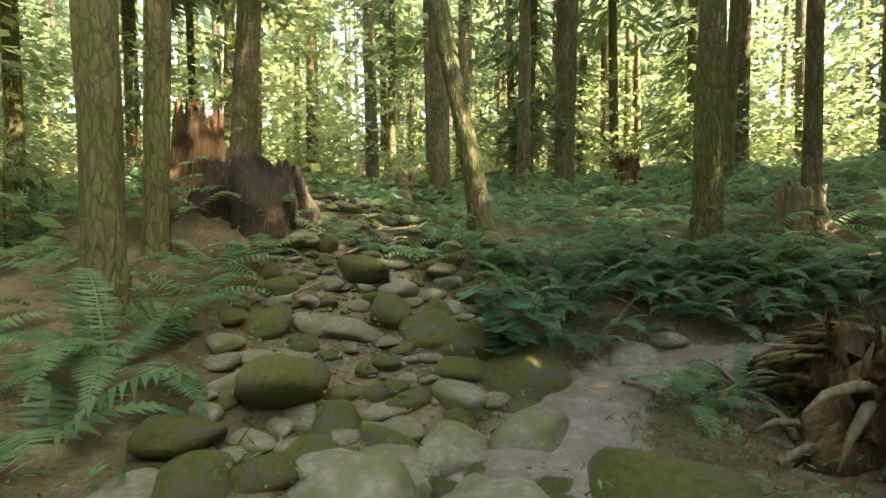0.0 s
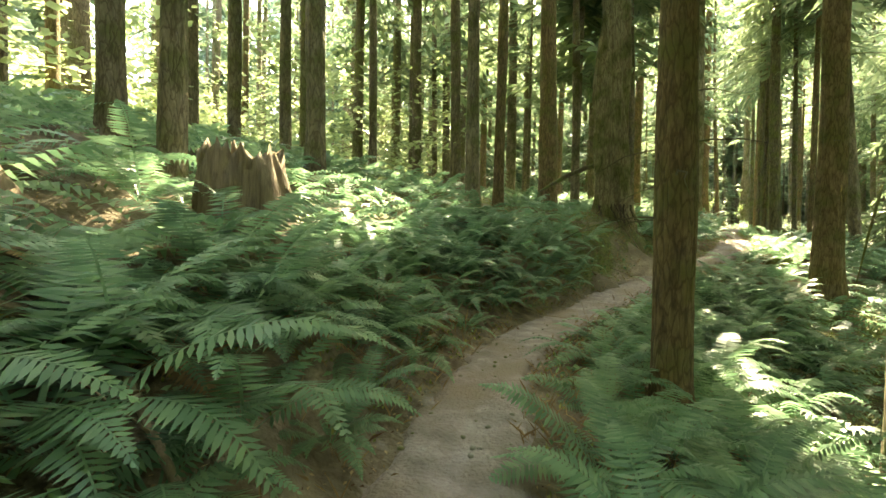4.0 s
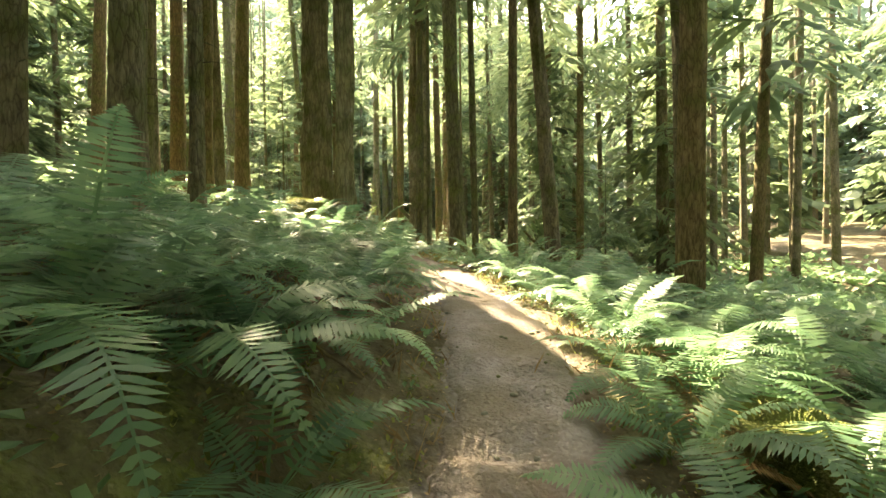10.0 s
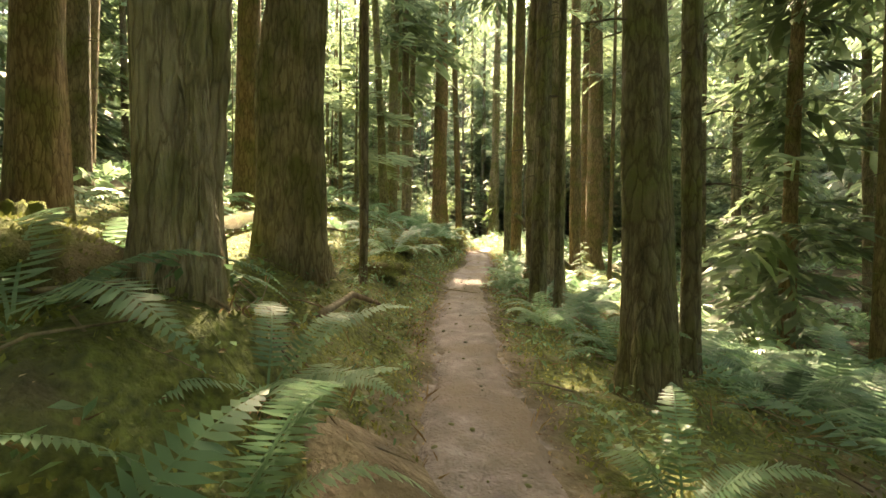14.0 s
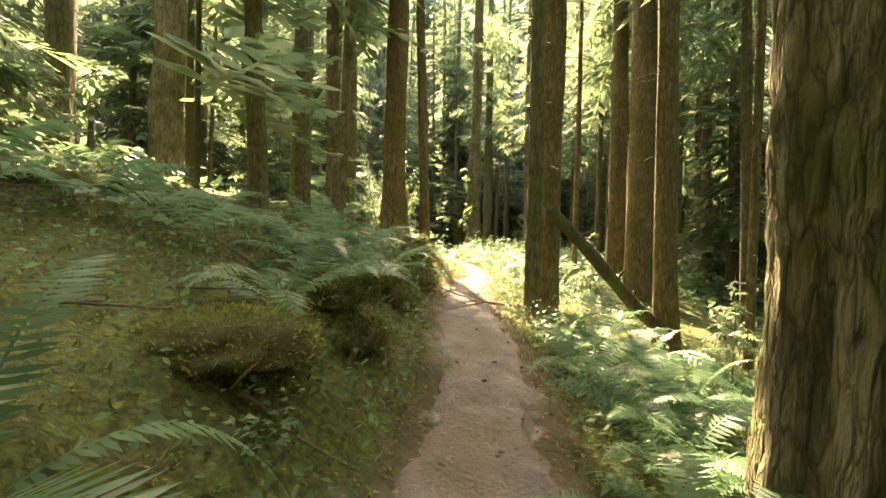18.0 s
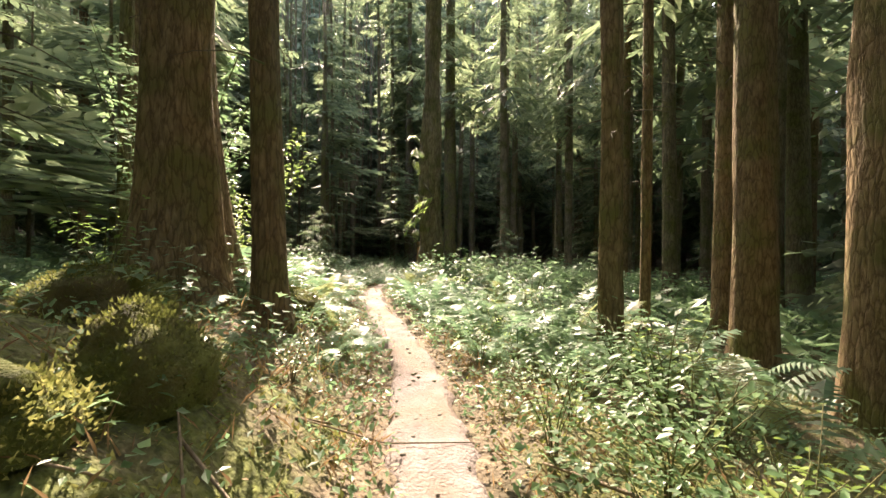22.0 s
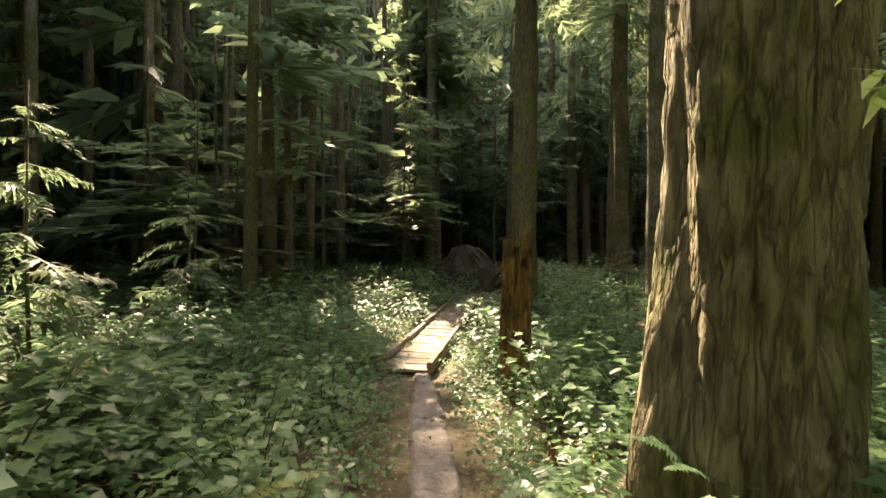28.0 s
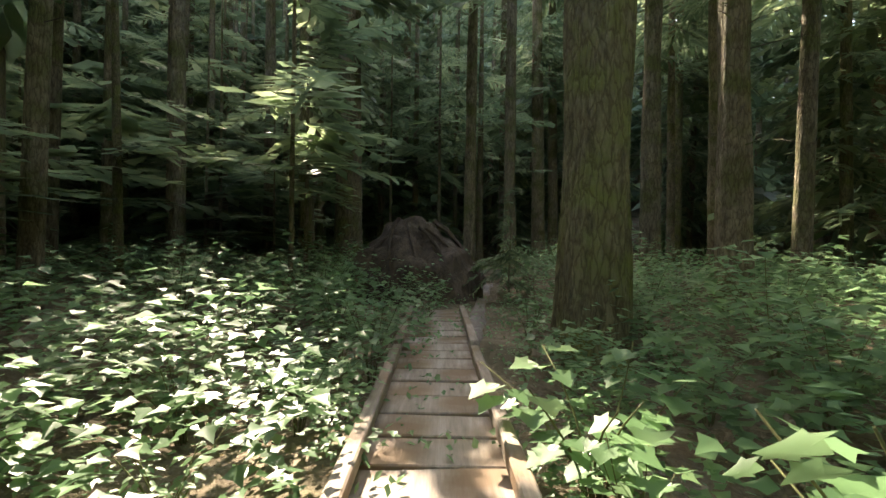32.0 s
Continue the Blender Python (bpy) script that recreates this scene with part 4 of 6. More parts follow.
def plant_forest():
    for i, (x, y, r, mt, lx, ly, cr, fl) in enumerate(MAPPED):
        size = "thin" if r < .13 else "broad" if r > .28 else "tall"
        lab = ("leaning " if abs(lx) + abs(ly) > .03 else "") + size + " conifer trunk with " + BARK_WORDS[id(mt)]
        near = abs(float(ground_at([(x, y)])[1][0])) < 4.5
        plant_tree(x, y, r, mt, 300 + i, (lx, ly), cr, fl, 0.5 if mt is BARK_PLATE else 0.25, lab, twigs=r < .3 and mt is not BARK_PLATE, segs=96 if near and r > .2 else 44 if near else 14, bend=0.3)
    rnd = random.Random(12)
    spots = [(m[0], m[1]) for m in MAPPED]
    chosen = []
    for _ in range(9000):
        x, y = rnd.uniform(-40, 106), rnd.uniform(-84, 54)
        d = np.sqrt(((LINE[:, :2] - (x, y)) ** 2).sum(1)).min()
        if d < 7.0 or d > 48 or rnd.random() > (1.0 if d < 24 else 0.6):
            continue
        gap = 1.6 if d < 20 else 2.2
        if min((x - a) ** 2 + (y - b) ** 2 for a, b in spots) < gap * gap:
            continue
        spots.append((x, y))
        chosen.append((d, x, y))
        if len(chosen) >= 640:
            break
    # added trees, set up-sun to keep the walk in shade where it is shady
    shade = []
    for t in [*np.arange(0, 9.6, .7), *np.arange(12.6, 19.6, .8), *np.arange(26.6, 30.3, .6)]:
        px, py, pz = (float(np.interp(t, _tt, LINE[:, k])) for k in range(3))
        for side, h in ((0, 20), (1.8, 13), (-1.8, 24)) if t < 20 else ((0, 20), (1.8, 13), (-1.8, 24), (0, 11), (3.2, 17)):
            k = h / SUN_WAY.z
            hx, hy = px + SUN_WAY.x * k - SUN_WAY.y * side, py + SUN_WAY.y * k + SUN_WAY.x * side
            d = np.sqrt(((LINE[:, :2] - (hx, hy)) ** 2).sum(1)).min()
            if d < 4.0 or min((hx - a) ** 2 + (hy - b) ** 2 for a, b in spots) < 1.3 ** 2:
                continue
            spots.append((hx, hy))
            shade.append((d, hx, hy))
    # more added trees, to shade the creek bed and its bank
    for px, py, pz in ((-3.35, 4.55, 1.2), (-3.35, 4.55, 3.2), (-.6, 3.0, .2), (-3.0, 7.0, 1.0), (-1.0, 5.2, .2), (-2.5, 2.8, .3), (-1.0, 6.6, .3), (-1.2, 8.0, .5), (-2.6, 8.0, 1.2), (.2, 6.4, .3), (-2.2, 5.8, .4), (-3.8, 6.6, 2.0)):
        for h in (10, 14, 18):
            hx, hy = px + SUN_WAY.x * h / SUN_WAY.z, py + SUN_WAY.y * h / SUN_WAY.z
            if np.sqrt(((LINE[:, :2] - (hx, hy)) ** 2).sum(1)).min() > 3.0 and min((hx - a) ** 2 + (hy - b) ** 2 for a, b in spots) > 1.0:
                spots.append((hx, hy))
                shade.append((5.0, hx, hy))
    # added trees that shade the ground beside the trail
    for t, side in ((16.8, 2.4), (17.6, 3.4), (18.4, 2.6), (19.2, 3.6), (19.8, 2.4), (20.4, 3.4), (32.0, -2.2), (33.0, -2.8), (34.0, -2.2), (31.4, -3.4), (27.2, 2.4), (28.0, 3.0), (28.8, 2.4), (29.4, 3.4)):
        k = int(np.argmin(np.abs(_tt - t)))
        px, py = LINE[k, :2] + LEFT[k] * side
        for h in (11, 16, 21):
            hx, hy = px + SUN_WAY.x * h / SUN_WAY.z, py + SUN_WAY.y * h / SUN_WAY.z
            if np.sqrt(((LINE[:, :2] - (hx, hy)) ** 2).sum(1)).min() > 4 and min((hx - a) ** 2 + (hy - b) ** 2 for a, b in spots) > 1.2:
                spots.append((hx, hy))
                shade.append((6.0, hx, hy))
    # added trees that shade the slope right of the glade
    for px, py in ((44.0, -26.5), (45.5, -27.8), (43.0, -27.5), (46.5, -29.2), (44.5, -29.5), (47.6, -28.0), (42.0, -26.0), (40.5, -25.5)):
        for h in (11, 15, 19, 23):
            hx, hy = px + SUN_WAY.x * h / SUN_WAY.z, py + SUN_WAY.y * h / SUN_WAY.z
            if np.sqrt(((LINE[:, :2] - (hx, hy)) ** 2).sum(1)).min() > 3.0 and min((hx - a) ** 2 + (hy - b) ** 2 for a, b in spots) > 1.2:
                spots.append((hx, hy))
                shade.append((6.0, hx, hy))
    shade = [r for r in shade if not (9 < r[1] < 14.5 and -9 < r[2] < -1.5)]
    chosen = shade + sorted(chosen)
    far_trunks, far_crowns = [], []
    low_trunk = arrays(trunk_mesh("trunk", 27, 0.2, BARK_GREY, 5, segs=6, flare=0.2))
    sets = [crown_pieces(70 + i, 0.8, 20, 3.4, 64, BROAD_SPRAYS, 1.0) for i in range(3)]
    open_sets = [crown_pieces(75 + i, 7.5, 24, 2.8, 34, THIN_SPRAYS, 1.0) for i in range(3)]
    for i, (d, x, y) in enumerate(chosen):
        z = gz(x, y) - 0.02
        pale = haze_wood(x, y)
        full = i >= len(shade) and d > 8.5 and not pale and rnd.random() < ((0.16 if d > 13 else 0.05) if x < 34 or (x < 50 and y > -15) else (0.5 if d > 13 else 0.25))
        room = headroom(x, y, z)
        if room < 4:
            continue
        tall = 1.0
        if room < 27:
            full, tall = d > 14, room / (18 if d > 14 else 28)
        turn = pose(x, y, z, rnd.uniform(-1.5, 1.5), rnd.uniform(-1.5, 1.5), rnd.uniform(0, 360))
        grow = Matrix.Diagonal((1, 1, min(tall, 1.25), 1))
        if i >= 200 + len(shade) // 2:
            far_trunks.append((*low_trunk, turn @ Matrix.Diagonal((1, 1, min(tall, 1.25) if tall < 1 else 1, 1))))
            if not (pale and i % 3 == 0):
                far_crowns += [(v, q, t, turn @ grow @ m) for v, q, t, m in bough_clear(thinned(rnd.choice(open_sets if tall == 1 and (pale or (x < 50 and y > -14) or x < 30) and rnd.random() < (.9 if pale else .55) else sets), max(.3, min(1, tall))), turn @ grow)]
            continue
        j = rnd.choice((0, 0, 0, 1, 2))
        t = thing("conifer_tree", turn, ("bushy young conifer with drooping green boughs and " if full else "slender forest conifer with ") + ("grey-brown bark", "reddish bark", "mossy bark")[j], "tree", "forest trees")
        part_mesh("trunk", FILL_TRUNKS[j][rnd.choice((0, 0, 1, 1, 2, 3))], t, Matrix.Diagonal((min(1, tall), min(1, tall), min(1, room / 28), 1)))
        kind = CROWNS_FULL if full else CROWNS_FINE if d < 12 and i >= len(shade) else CROWNS_DENSE if x > 35 and i % 3 else CROWNS_HIGH
        if not (pale and i >= len(shade) and i % 2):
            crown_on(t, turn, kind, rnd.randrange(len(kind)), Matrix.Diagonal((1, 1, rnd.uniform(.85, 1.1) if tall == 1 else min(tall, 1.25), 1)), max(.3, min(1, tall)))
        if rnd.random() < 0.6 and room > 14:
            part_mesh("twig_tangle", rnd.choice(TWIGS), t, None, "bare dead lower twigs")["kind"] = "stuff"
    # the wooded slopes that close the view
    wall = [crown_pieces(90 + i, 0.5, 33, 6.0, 46, WIDE_SPRAYS, 2.6) for i in range(4)]
    slope = []
    for _ in range(9000):
        x, y = rnd.uniform(-75, 145), rnd.uniform(-125, 90)
        d = np.sqrt(((LINE[:, :2] - (x, y)) ** 2).sum(1)).min()
        if d < 44 or d > 82 or rnd.random() > (.85 if y > 5 or x < 5 else 1):
            continue
        turn = pose(x, y, gz(x, y), 0, 0, rnd.uniform(0, 360)) @ Matrix.Diagonal((1, 1, rnd.uniform(.9, 1.35), 1))
        far_trunks.append((*low_trunk, turn))
        slope += [(v, q, t, turn @ m) for v, q, t, m in rnd.choice(wall)]
        if len(slope) > 46 * 500:
            break
    for _ in range(270):
        out, side = rnd.uniform(32, 108), rnd.uniform(-62, 48)
        x, y = 52.7 + .82 * out - .57 * side, -29.5 - .57 * out - .82 * side
        turn = pose(x, y, gz(x, y), 0, 0, rnd.uniform(0, 360)) @ Matrix.Diagonal((1, 1, rnd.uniform(.8, 1.2), 1))
        far_trunks.append((*low_trunk, turn))
        slope += [(v, q, t, turn @ m) for v, q, t, m in rnd.choice(wall)]
    # the slope's haze lies in the needle colour
    tagged(new("wooded_slope", mesh_many("wooded_slope", slope, HAZENEEDLE)), "conifers of the far wooded slopes, blue-green from haze put into their colour", "foliage", kind="stuff")
    # the dense dark stand beyond the end of the walk
    stand = []
    for _ in range(4000):
        way, reach = radians(rnd.uniform(94, 131)), rnd.uniform(12, 62)
        x, y = 40 + math.sin(way) * reach, -21 + math.cos(way) * reach
        d = np.sqrt(((LINE[:, :2] - (x, y)) ** 2).sum(1)).min()
        if d < 9 or any((x - a) ** 2 + (y - b) ** 2 < 2.0 ** 2 for a, b in stand) or min((x - a) ** 2 + (y - b) ** 2 for a, b in spots) < 1.2:
            continue
        z = gz(x, y) - .02
        squat = min(1.0, headroom(x, y, z) / 21)
        if squat < .25:
            continue
        stand.append((x, y))
        turn = pose(x, y, z, 0, 0, rnd.uniform(0, 360))
        far_trunks.append((*low_trunk, turn @ Matrix.Diagonal((.8, .8, squat, 1))))
        far_crowns += [(v, q, t, turn @ Matrix.Diagonal((1, 1, squat, 1)) @ m) for v, q, t, m in bough_clear(thinned(rnd.choice(sets if rnd.random() < .4 else open_sets), max(.35, squat)), turn @ Matrix.Diagonal((1, 1, squat, 1)))]
        if len(stand) > 150:
            break
    tagged(new("distant_trunks", mesh_many("distant_trunks", far_trunks, BARK_GREY)), "grey trunks of the deep forest", "trees", kind="stuff")
    tagged(new("distant_foliage", mesh_many("distant_foliage", far_crowns, NEEDLE)), "green boughs of the deep forest", "foliage", kind="stuff")


plant_forest()


def maple_understory():
    """Tiers of added leaves under the far trees, coloured light to stand for sunlit haze."""
    rng = np.random.RandomState(52)
    rows = []
    while len(rows) < 430:
        x, y = rng.uniform(-26, 46), rng.uniform(4, 46)
        d = np.sqrt(((LINE[:, :2] - (x, y)) ** 2).sum(1)).min()
        if haze_wood(x, y) and 8.5 < d < 34:
            rows.append((x, y, d))
    out = []
    for x, y, d in rows:
        z, h = gz(x, y), rng.uniform(1.5, 11)
        for _ in range(rng.randint(4, 11)):
            a, r, hz = rng.uniform(0, 6.283), rng.uniform(.2, 1.6), rng.uniform(.3, h)
            n = 26
            c = np.array((x + r * math.cos(a), y + r * math.sin(a), z + hz)) + rng.normal(0, 1, (n, 3)) * (.55, .55, .12)
            az, s = rng.uniform(0, 6.283, n), rng.uniform(.05, .12, n) * (1 + d / 40)
            ux = np.stack([np.cos(az), np.sin(az), rng.normal(-.15, .3, n)], 1) * s[:, None]
            uy = np.stack([-np.sin(az), np.cos(az), rng.normal(0, .35, n)], 1) * (s * .8)[:, None]
            out.append(np.stack([c - ux, c + uy * .9, c + ux, c - uy], 1).reshape(-1, 3))
    v = np.concatenate(out)
    tagged(new("maple_understory", mesh_from("maple_understory", v, np.arange(len(v)).reshape(-1, 4), HAZELEAF, smooth=False)), "light yellow-green leaves under the far trees, sunlit haze put into their colour", "foliage", kind="stuff")


maple_understory()

# the great fir beside the trail, with bared roots and a dead limb
great = plant_tree(15.35, 0.65, .42, BARK_PLATE, 901, (-.012, .01), "high", 0.34, 0.6, "great fir with thick cracked bark and bared roots on the bank", twigs=False, segs=144, lobes=6)
_h = 3.22 - gz(15.35, .65)
v, f = tube([(-.05, .2, _h), (.5, .55, _h - .08), (1.1, .8, _h - .2), (1.8, 1.02, _h - .36), (2.4, 1.2, _h - .5)], [.085, .065, .06, .05, .035], 9, 0.2)
part_mesh("dead_limb", mesh_from("dead_limb", v, f, BARK_DARK), great, None, "bare broken dead limb")
_rr = random.Random(5)
for k in range(22):
    a = math.radians(105 + k * 8.5 + _rr.uniform(-6, 6))
    p, r0, turn_ = [], _rr.uniform(.010, .032), _rr.uniform(-.7, .7)
    for j in range(7):
        s = j / 6
        rad = .44 + .32 * s * s + _rr.uniform(-.02, .03)
        p.append((rad * math.cos(a + s * turn_), rad * math.sin(a + s * turn_), .22 - s * _rr.uniform(.4, .6)))
    v, f = tube(p, [r0 * (1 - .8 * j / 6) for j in range(7)], 6, .3, k)
    part_mesh("root", mesh_from("root", v, f, SOILROOT if k % 3 else BARK_DARK), great)


# ---- ferns ----
def frond_mesh(name, seed, length, rise, droop, material, pairs=31):
    rnd = random.Random(seed)
    vs, fs = [], []

    def axis(s):
        return Vector((length * (s * 0.92 - 0.1 * s * s), 0, length * (rise * s - droop * s * s)))
    n = 8
    for i in range(n):
        a, b = axis(i / n), axis((i + 1) / n)
        w = 0.006 * (1 - i / n) + 0.002
        o = len(vs)
        vs += [tuple(a + Vector((0, w, 0))), tuple(a + Vector((0, -w, 0))), tuple(b + Vector((0, -w, 0))), tuple(b + Vector((0, w, 0)))]
        fs.append((o, o + 1, o + 2, o + 3))
    for k in range(pairs):
        s = 0.14 + 0.86 * k / pairs
        p = axis(s)
        tan = (axis(min(s + .02, 1)) - axis(s - .02)).normalized()
        ln = length * 0.135 * min(1, (1.02 - s) * 2.4) * min(1, 0.45 + s * 2.6) * rnd.uniform(.9, 1.1)
        for side in (1, -1):
            way = (Vector((0, side, 0)) + tan * 0.32 + Vector((0, 0, -0.18 + rnd.uniform(-.12, .12)))).normalized()
            w = length * 0.0118 * tan
            e = p + way * ln
            m = p + way * ln * 0.45
            o = len(vs)
            vs += [tuple(p - w * .5), tuple(m - w), tuple(e), tuple(m + w), tuple(p + w * .5)]
            fs += [(o, o + 1, o + 3, o + 4), (o + 1, o + 2, o + 3)]
    return mesh_from(name, vs, fs, material, smooth=False)


FRONDS = [frond_mesh("frond", 200 + i, 1.0, r, d, FERN) for i, (r, d) in enumerate(((1.05, .8), (.85, .8), (1.25, .75), (.7, .65), (.95, 1.0)))]


def plain_frond(seed, rise, droop):
    """A frond with few wide leaflets, for the carpet further off."""
    rnd = random.Random(seed)
    vs, fs = [], []
    for k in range(13):
        s = .14 + .86 * k / 13
        c = Vector((s * .92 - .1 * s * s, 0, rise * s - droop * s * s))
        ln = .15 * min(1, (1.02 - s) * 2.4) * min(1, .45 + s * 2.6) * rnd.uniform(.85, 1.15)
        for side in (1, -1):
            e = c + Vector((.3 * ln, side * ln, -.2 * ln + rnd.uniform(-.02, .02)))
            o = len(vs)
            vs += [tuple(c - Vector((.022, 0, 0))), tuple(e), tuple(c + Vector((.026, 0, .02)))]
            fs.append((o, o + 1, o + 2))
    return np.array(vs), np.zeros((0, 4), int), np.array(fs)


FROND_DEAD = frond_mesh("frond", 220, 1.0, .2, .5, FERN_DRY)


FRONDS_GOLD = [frond_mesh("frond", 240 + i, 1.0, r, d, FERN_GOLD) for i, (r, d) in enumerate(((1.05, .8), (.9, .85), (1.3, .75)))]


def fern_at(m, seed, fronds, label="sword fern clump with arching green fronds", leaves=FRONDS):
    rnd = random.Random(seed)
    t = thing("sword_fern", m, label, "fern", "ferns beside the trail")
    for k in range(fronds):
        sc = rnd.uniform(.75, 1.12)
        part_mesh("frond", rnd.choice(leaves), t, pose(0, 0, 0, rnd.uniform(-14, 14), rnd.uniform(-16, 12), 360 * k / fronds + rnd.uniform(-14, 14)) @ Matrix.Diagonal((sc, sc, sc, 1)))
    for k in range(1):
        part_mesh("frond", FROND_DEAD, t, pose(0, 0, 0.02, 0, 0, rnd.uniform(0, 360)) @ Matrix.Diagonal((.8, .8, .8, 1)), "dry brown frond")
    return t


def crowded(grid, x, y, gap):
    """Whether something already stands within gap of the place."""
    i, j = math.floor(x), math.floor(y)
    return any((x - a) ** 2 + (y - b) ** 2 < gap * gap for p in (-1, 0, 1) for q in (-1, 0, 1) for a, b in grid.get((i + p, j + q), ()))


def remember(grid, x, y):
    grid[(math.floor(x), math.floor(y))].append((x, y))


def fern_field():
    rnd = random.Random(31)
    protos = [fern_at(pose(-60 - 2 * i, 80, gz(-60 - 2 * i, 80)), 500 + i, n) for i, n in enumerate((13, 14, 12, 15, 12))]
    gold = [fern_at(pose(-80 - 2 * i, 80, gz(-80 - 2 * i, 80)), 520 + i, n, "sunlit fern clump with yellow-green fronds", FRONDS_GOLD) for i, n in enumerate((12, 10, 13))]
    # walk second, left density, right density
    dens = [(0, .25, .15), (1, .35, .15), (1.6, 1, .2), (3, 1, .55), (5, 1, .9), (8, 1, .95), (8.5, .7, .9), (8.8, .1, .9), (9.1, .02, .85), (10.2, .03, .85), (10.8, .4, .9), (11.5, .9, .9), (13, .6, .3), (14.3, .22, .06), (14.9, .03, .02), (15.5, .003, .01), (18, .01, .05), (19.0, .02, .4), (19.7, .05, .4), (20.2, .06, .4), (20.8, .05, .05), (21.3, .02, .01), (22, .004, .003), (23.8, .005, .005), (24.6, .5, .5), (25.3, 1, .95), (26.8, 1, .9), (27.6, .4, .3), (28.5, .03, .03), (32, .004, .004)]
    dt, dl, dr = zip(*dens)
    grid, made = collections.defaultdict(list), 0
    far = []
    rng = np.random.RandomState(31)
    ks, sides, offs = rng.randint(0, len(LINE) - 8, 30000), rng.choice([1, -1], 30000), .62 + 10.5 * rng.rand(30000) ** 1.7
    places = LINE[ks, :2] + LEFT[ks] * (offs * sides)[:, None] + rng.uniform(-.3, .3, (30000, 2))
    for (x, y), z, d, t in zip(places.tolist(), *(a.tolist() for a in ground_at(places))):
        p = np.interp(t, dt, dl if d > 0 else dr)
        if 13.5 < t < 20 and (d < -2.6 or d > 4.2):
            p = max(p, .5 if d < 0 else .06)
        if rnd.random() > p or abs(d) < (.58 if t > 23.6 else .78 if d < 0 else .64 if t < 10 else .74):
            continue
        gap = (.36 if t < 10 else .44) if abs(d) < 2.5 else .58
        if crowded(grid, x, y, gap):
            continue
        if any((x - m_[0]) ** 2 + (y - m_[1]) ** 2 < (m_[2] + .25) ** 2 for m_ in MAPPED) or math.hypot(x + 0.75, y - 5.3) < 1.95 or math.hypot(x + .5, y - 2.6) < 1.9 or math.hypot(x - 3.5, y - 3.3) < 1.5 or math.hypot(x - 2.2, y - 2.6) < 1.3 or math.hypot(x - 14.5, y - .95) < 1.1 or math.hypot(x - 15.35, y - .65) < .8:
            continue
        remember(grid, x, y)
        s = rnd.uniform(.8, 1.2) * (.58 if abs(d) < .75 else .82 if abs(d) < 1.1 else .95 if abs(d) < 1.8 else 1.02)
        m = pose(x, y, z - .01, rnd.uniform(-6, 6), rnd.uniform(-6, 6), rnd.uniform(0, 360)) @ Matrix.Diagonal((s, s, s, 1))
        if made < 205 and abs(d) < 3.4:
            copy_thing(rnd.choice(gold if t > 23.6 and rnd.random() < .6 else protos), m)
            made += 1
        else:
            far.append((m, rnd.randrange(1000), abs(d) < 2.2))
        if len(far) > 2800:
            break
    for p_ in protos + gold:
        for o in (*p_.children_recursive, p_):
            bpy.data.objects.remove(o)
    # the ferns further off, as one carpet
    base = [arrays(me) for me in FRONDS]
    plain = [plain_frond(230 + i, r, d) for i, (r, d) in enumerate(((.85, .75), (.7, .75), (1.0, .7), (.55, .6), (.75, .95)))]
    pieces = []
    for m, sd, close in far:
        r2 = random.Random(sd)
        for k in range(8):
            pieces.append((*(base if close else plain)[r2.randrange(len(base))], m @ pose(0, 0, 0, r2.uniform(-14, 14), r2.uniform(-16, 12), 45 * k + r2.uniform(-14, 14))))
    tagged(new("fern_undergrowth", mesh_many("fern_undergrowth", pieces, FERN)), "carpet of green ferns under the trees", "ferns", kind="stuff")


fern_field()


# ---- leaves, litter and moss tufts over the ground ----
def leaf_scatter(name, count, seed, size, material, where, label, category, flat=0.3, lift=0.01, tuft=1, tall=0.0, broad=.38):
    """Small folded leaves strewn over the ground where where(t, d) allows."""
    rng = np.random.RandomState(seed)
    k = rng.randint(0, len(LINE) - 4, count * 3)
    side = rng.choice([-1, 1], count * 3)
    off = 5.0 * rng.rand(count * 3) ** 1.5
    xy = LINE[k, :2] + LEFT[k] * (off * side)[:, None] + rng.uniform(-.5, .5, (count * 3, 2))
    z, d, t = ground_at(xy)
    ok = rng.rand(len(xy)) < where(t, d)
    xy, z = xy[ok][:count], z[ok][:count]
    n = len(xy)
    xy, z = np.repeat(xy, tuft, 0) + rng.normal(0, size * 1.1, (n * tuft, 2)) * (tuft > 1), np.repeat(z, tuft)
    n = len(xy)
    az, tilt = rng.uniform(0, 6.283, n), rng.normal(0, flat, n)
    s = size * rng.uniform(.5, 1.4, n)
    ux = np.stack([np.cos(az) * np.cos(tilt), np.sin(az) * np.cos(tilt), np.sin(tilt) + tall], 1)
    uy = np.stack([-np.sin(az), np.cos(az), rng.normal(0, flat, n)], 1)
    c = np.column_stack([xy, z + lift + rng.uniform(0, lift, n)])
    fold = np.zeros((n, 3))
    fold[:, 2] = s * .12
    a, b = c - ux * s[:, None] * (0.5 if not tall else 0), c + ux * s[:, None]
    mid = c + ux * s[:, None] * .3
    l, r = mid + uy * s[:, None] * broad + fold, mid - uy * s[:, None] * broad + fold
    v = np.stack([a, l, b, r], 1).reshape(-1, 3)
    i = np.arange(n)[:, None] * 4
    f = np.concatenate([i + np.array([[0, 1, 2]]), i + np.array([[0, 2, 3]])])
    tagged(new(name, mesh_from(name, v, f, material, smooth=False)), label, category, kind="stuff")


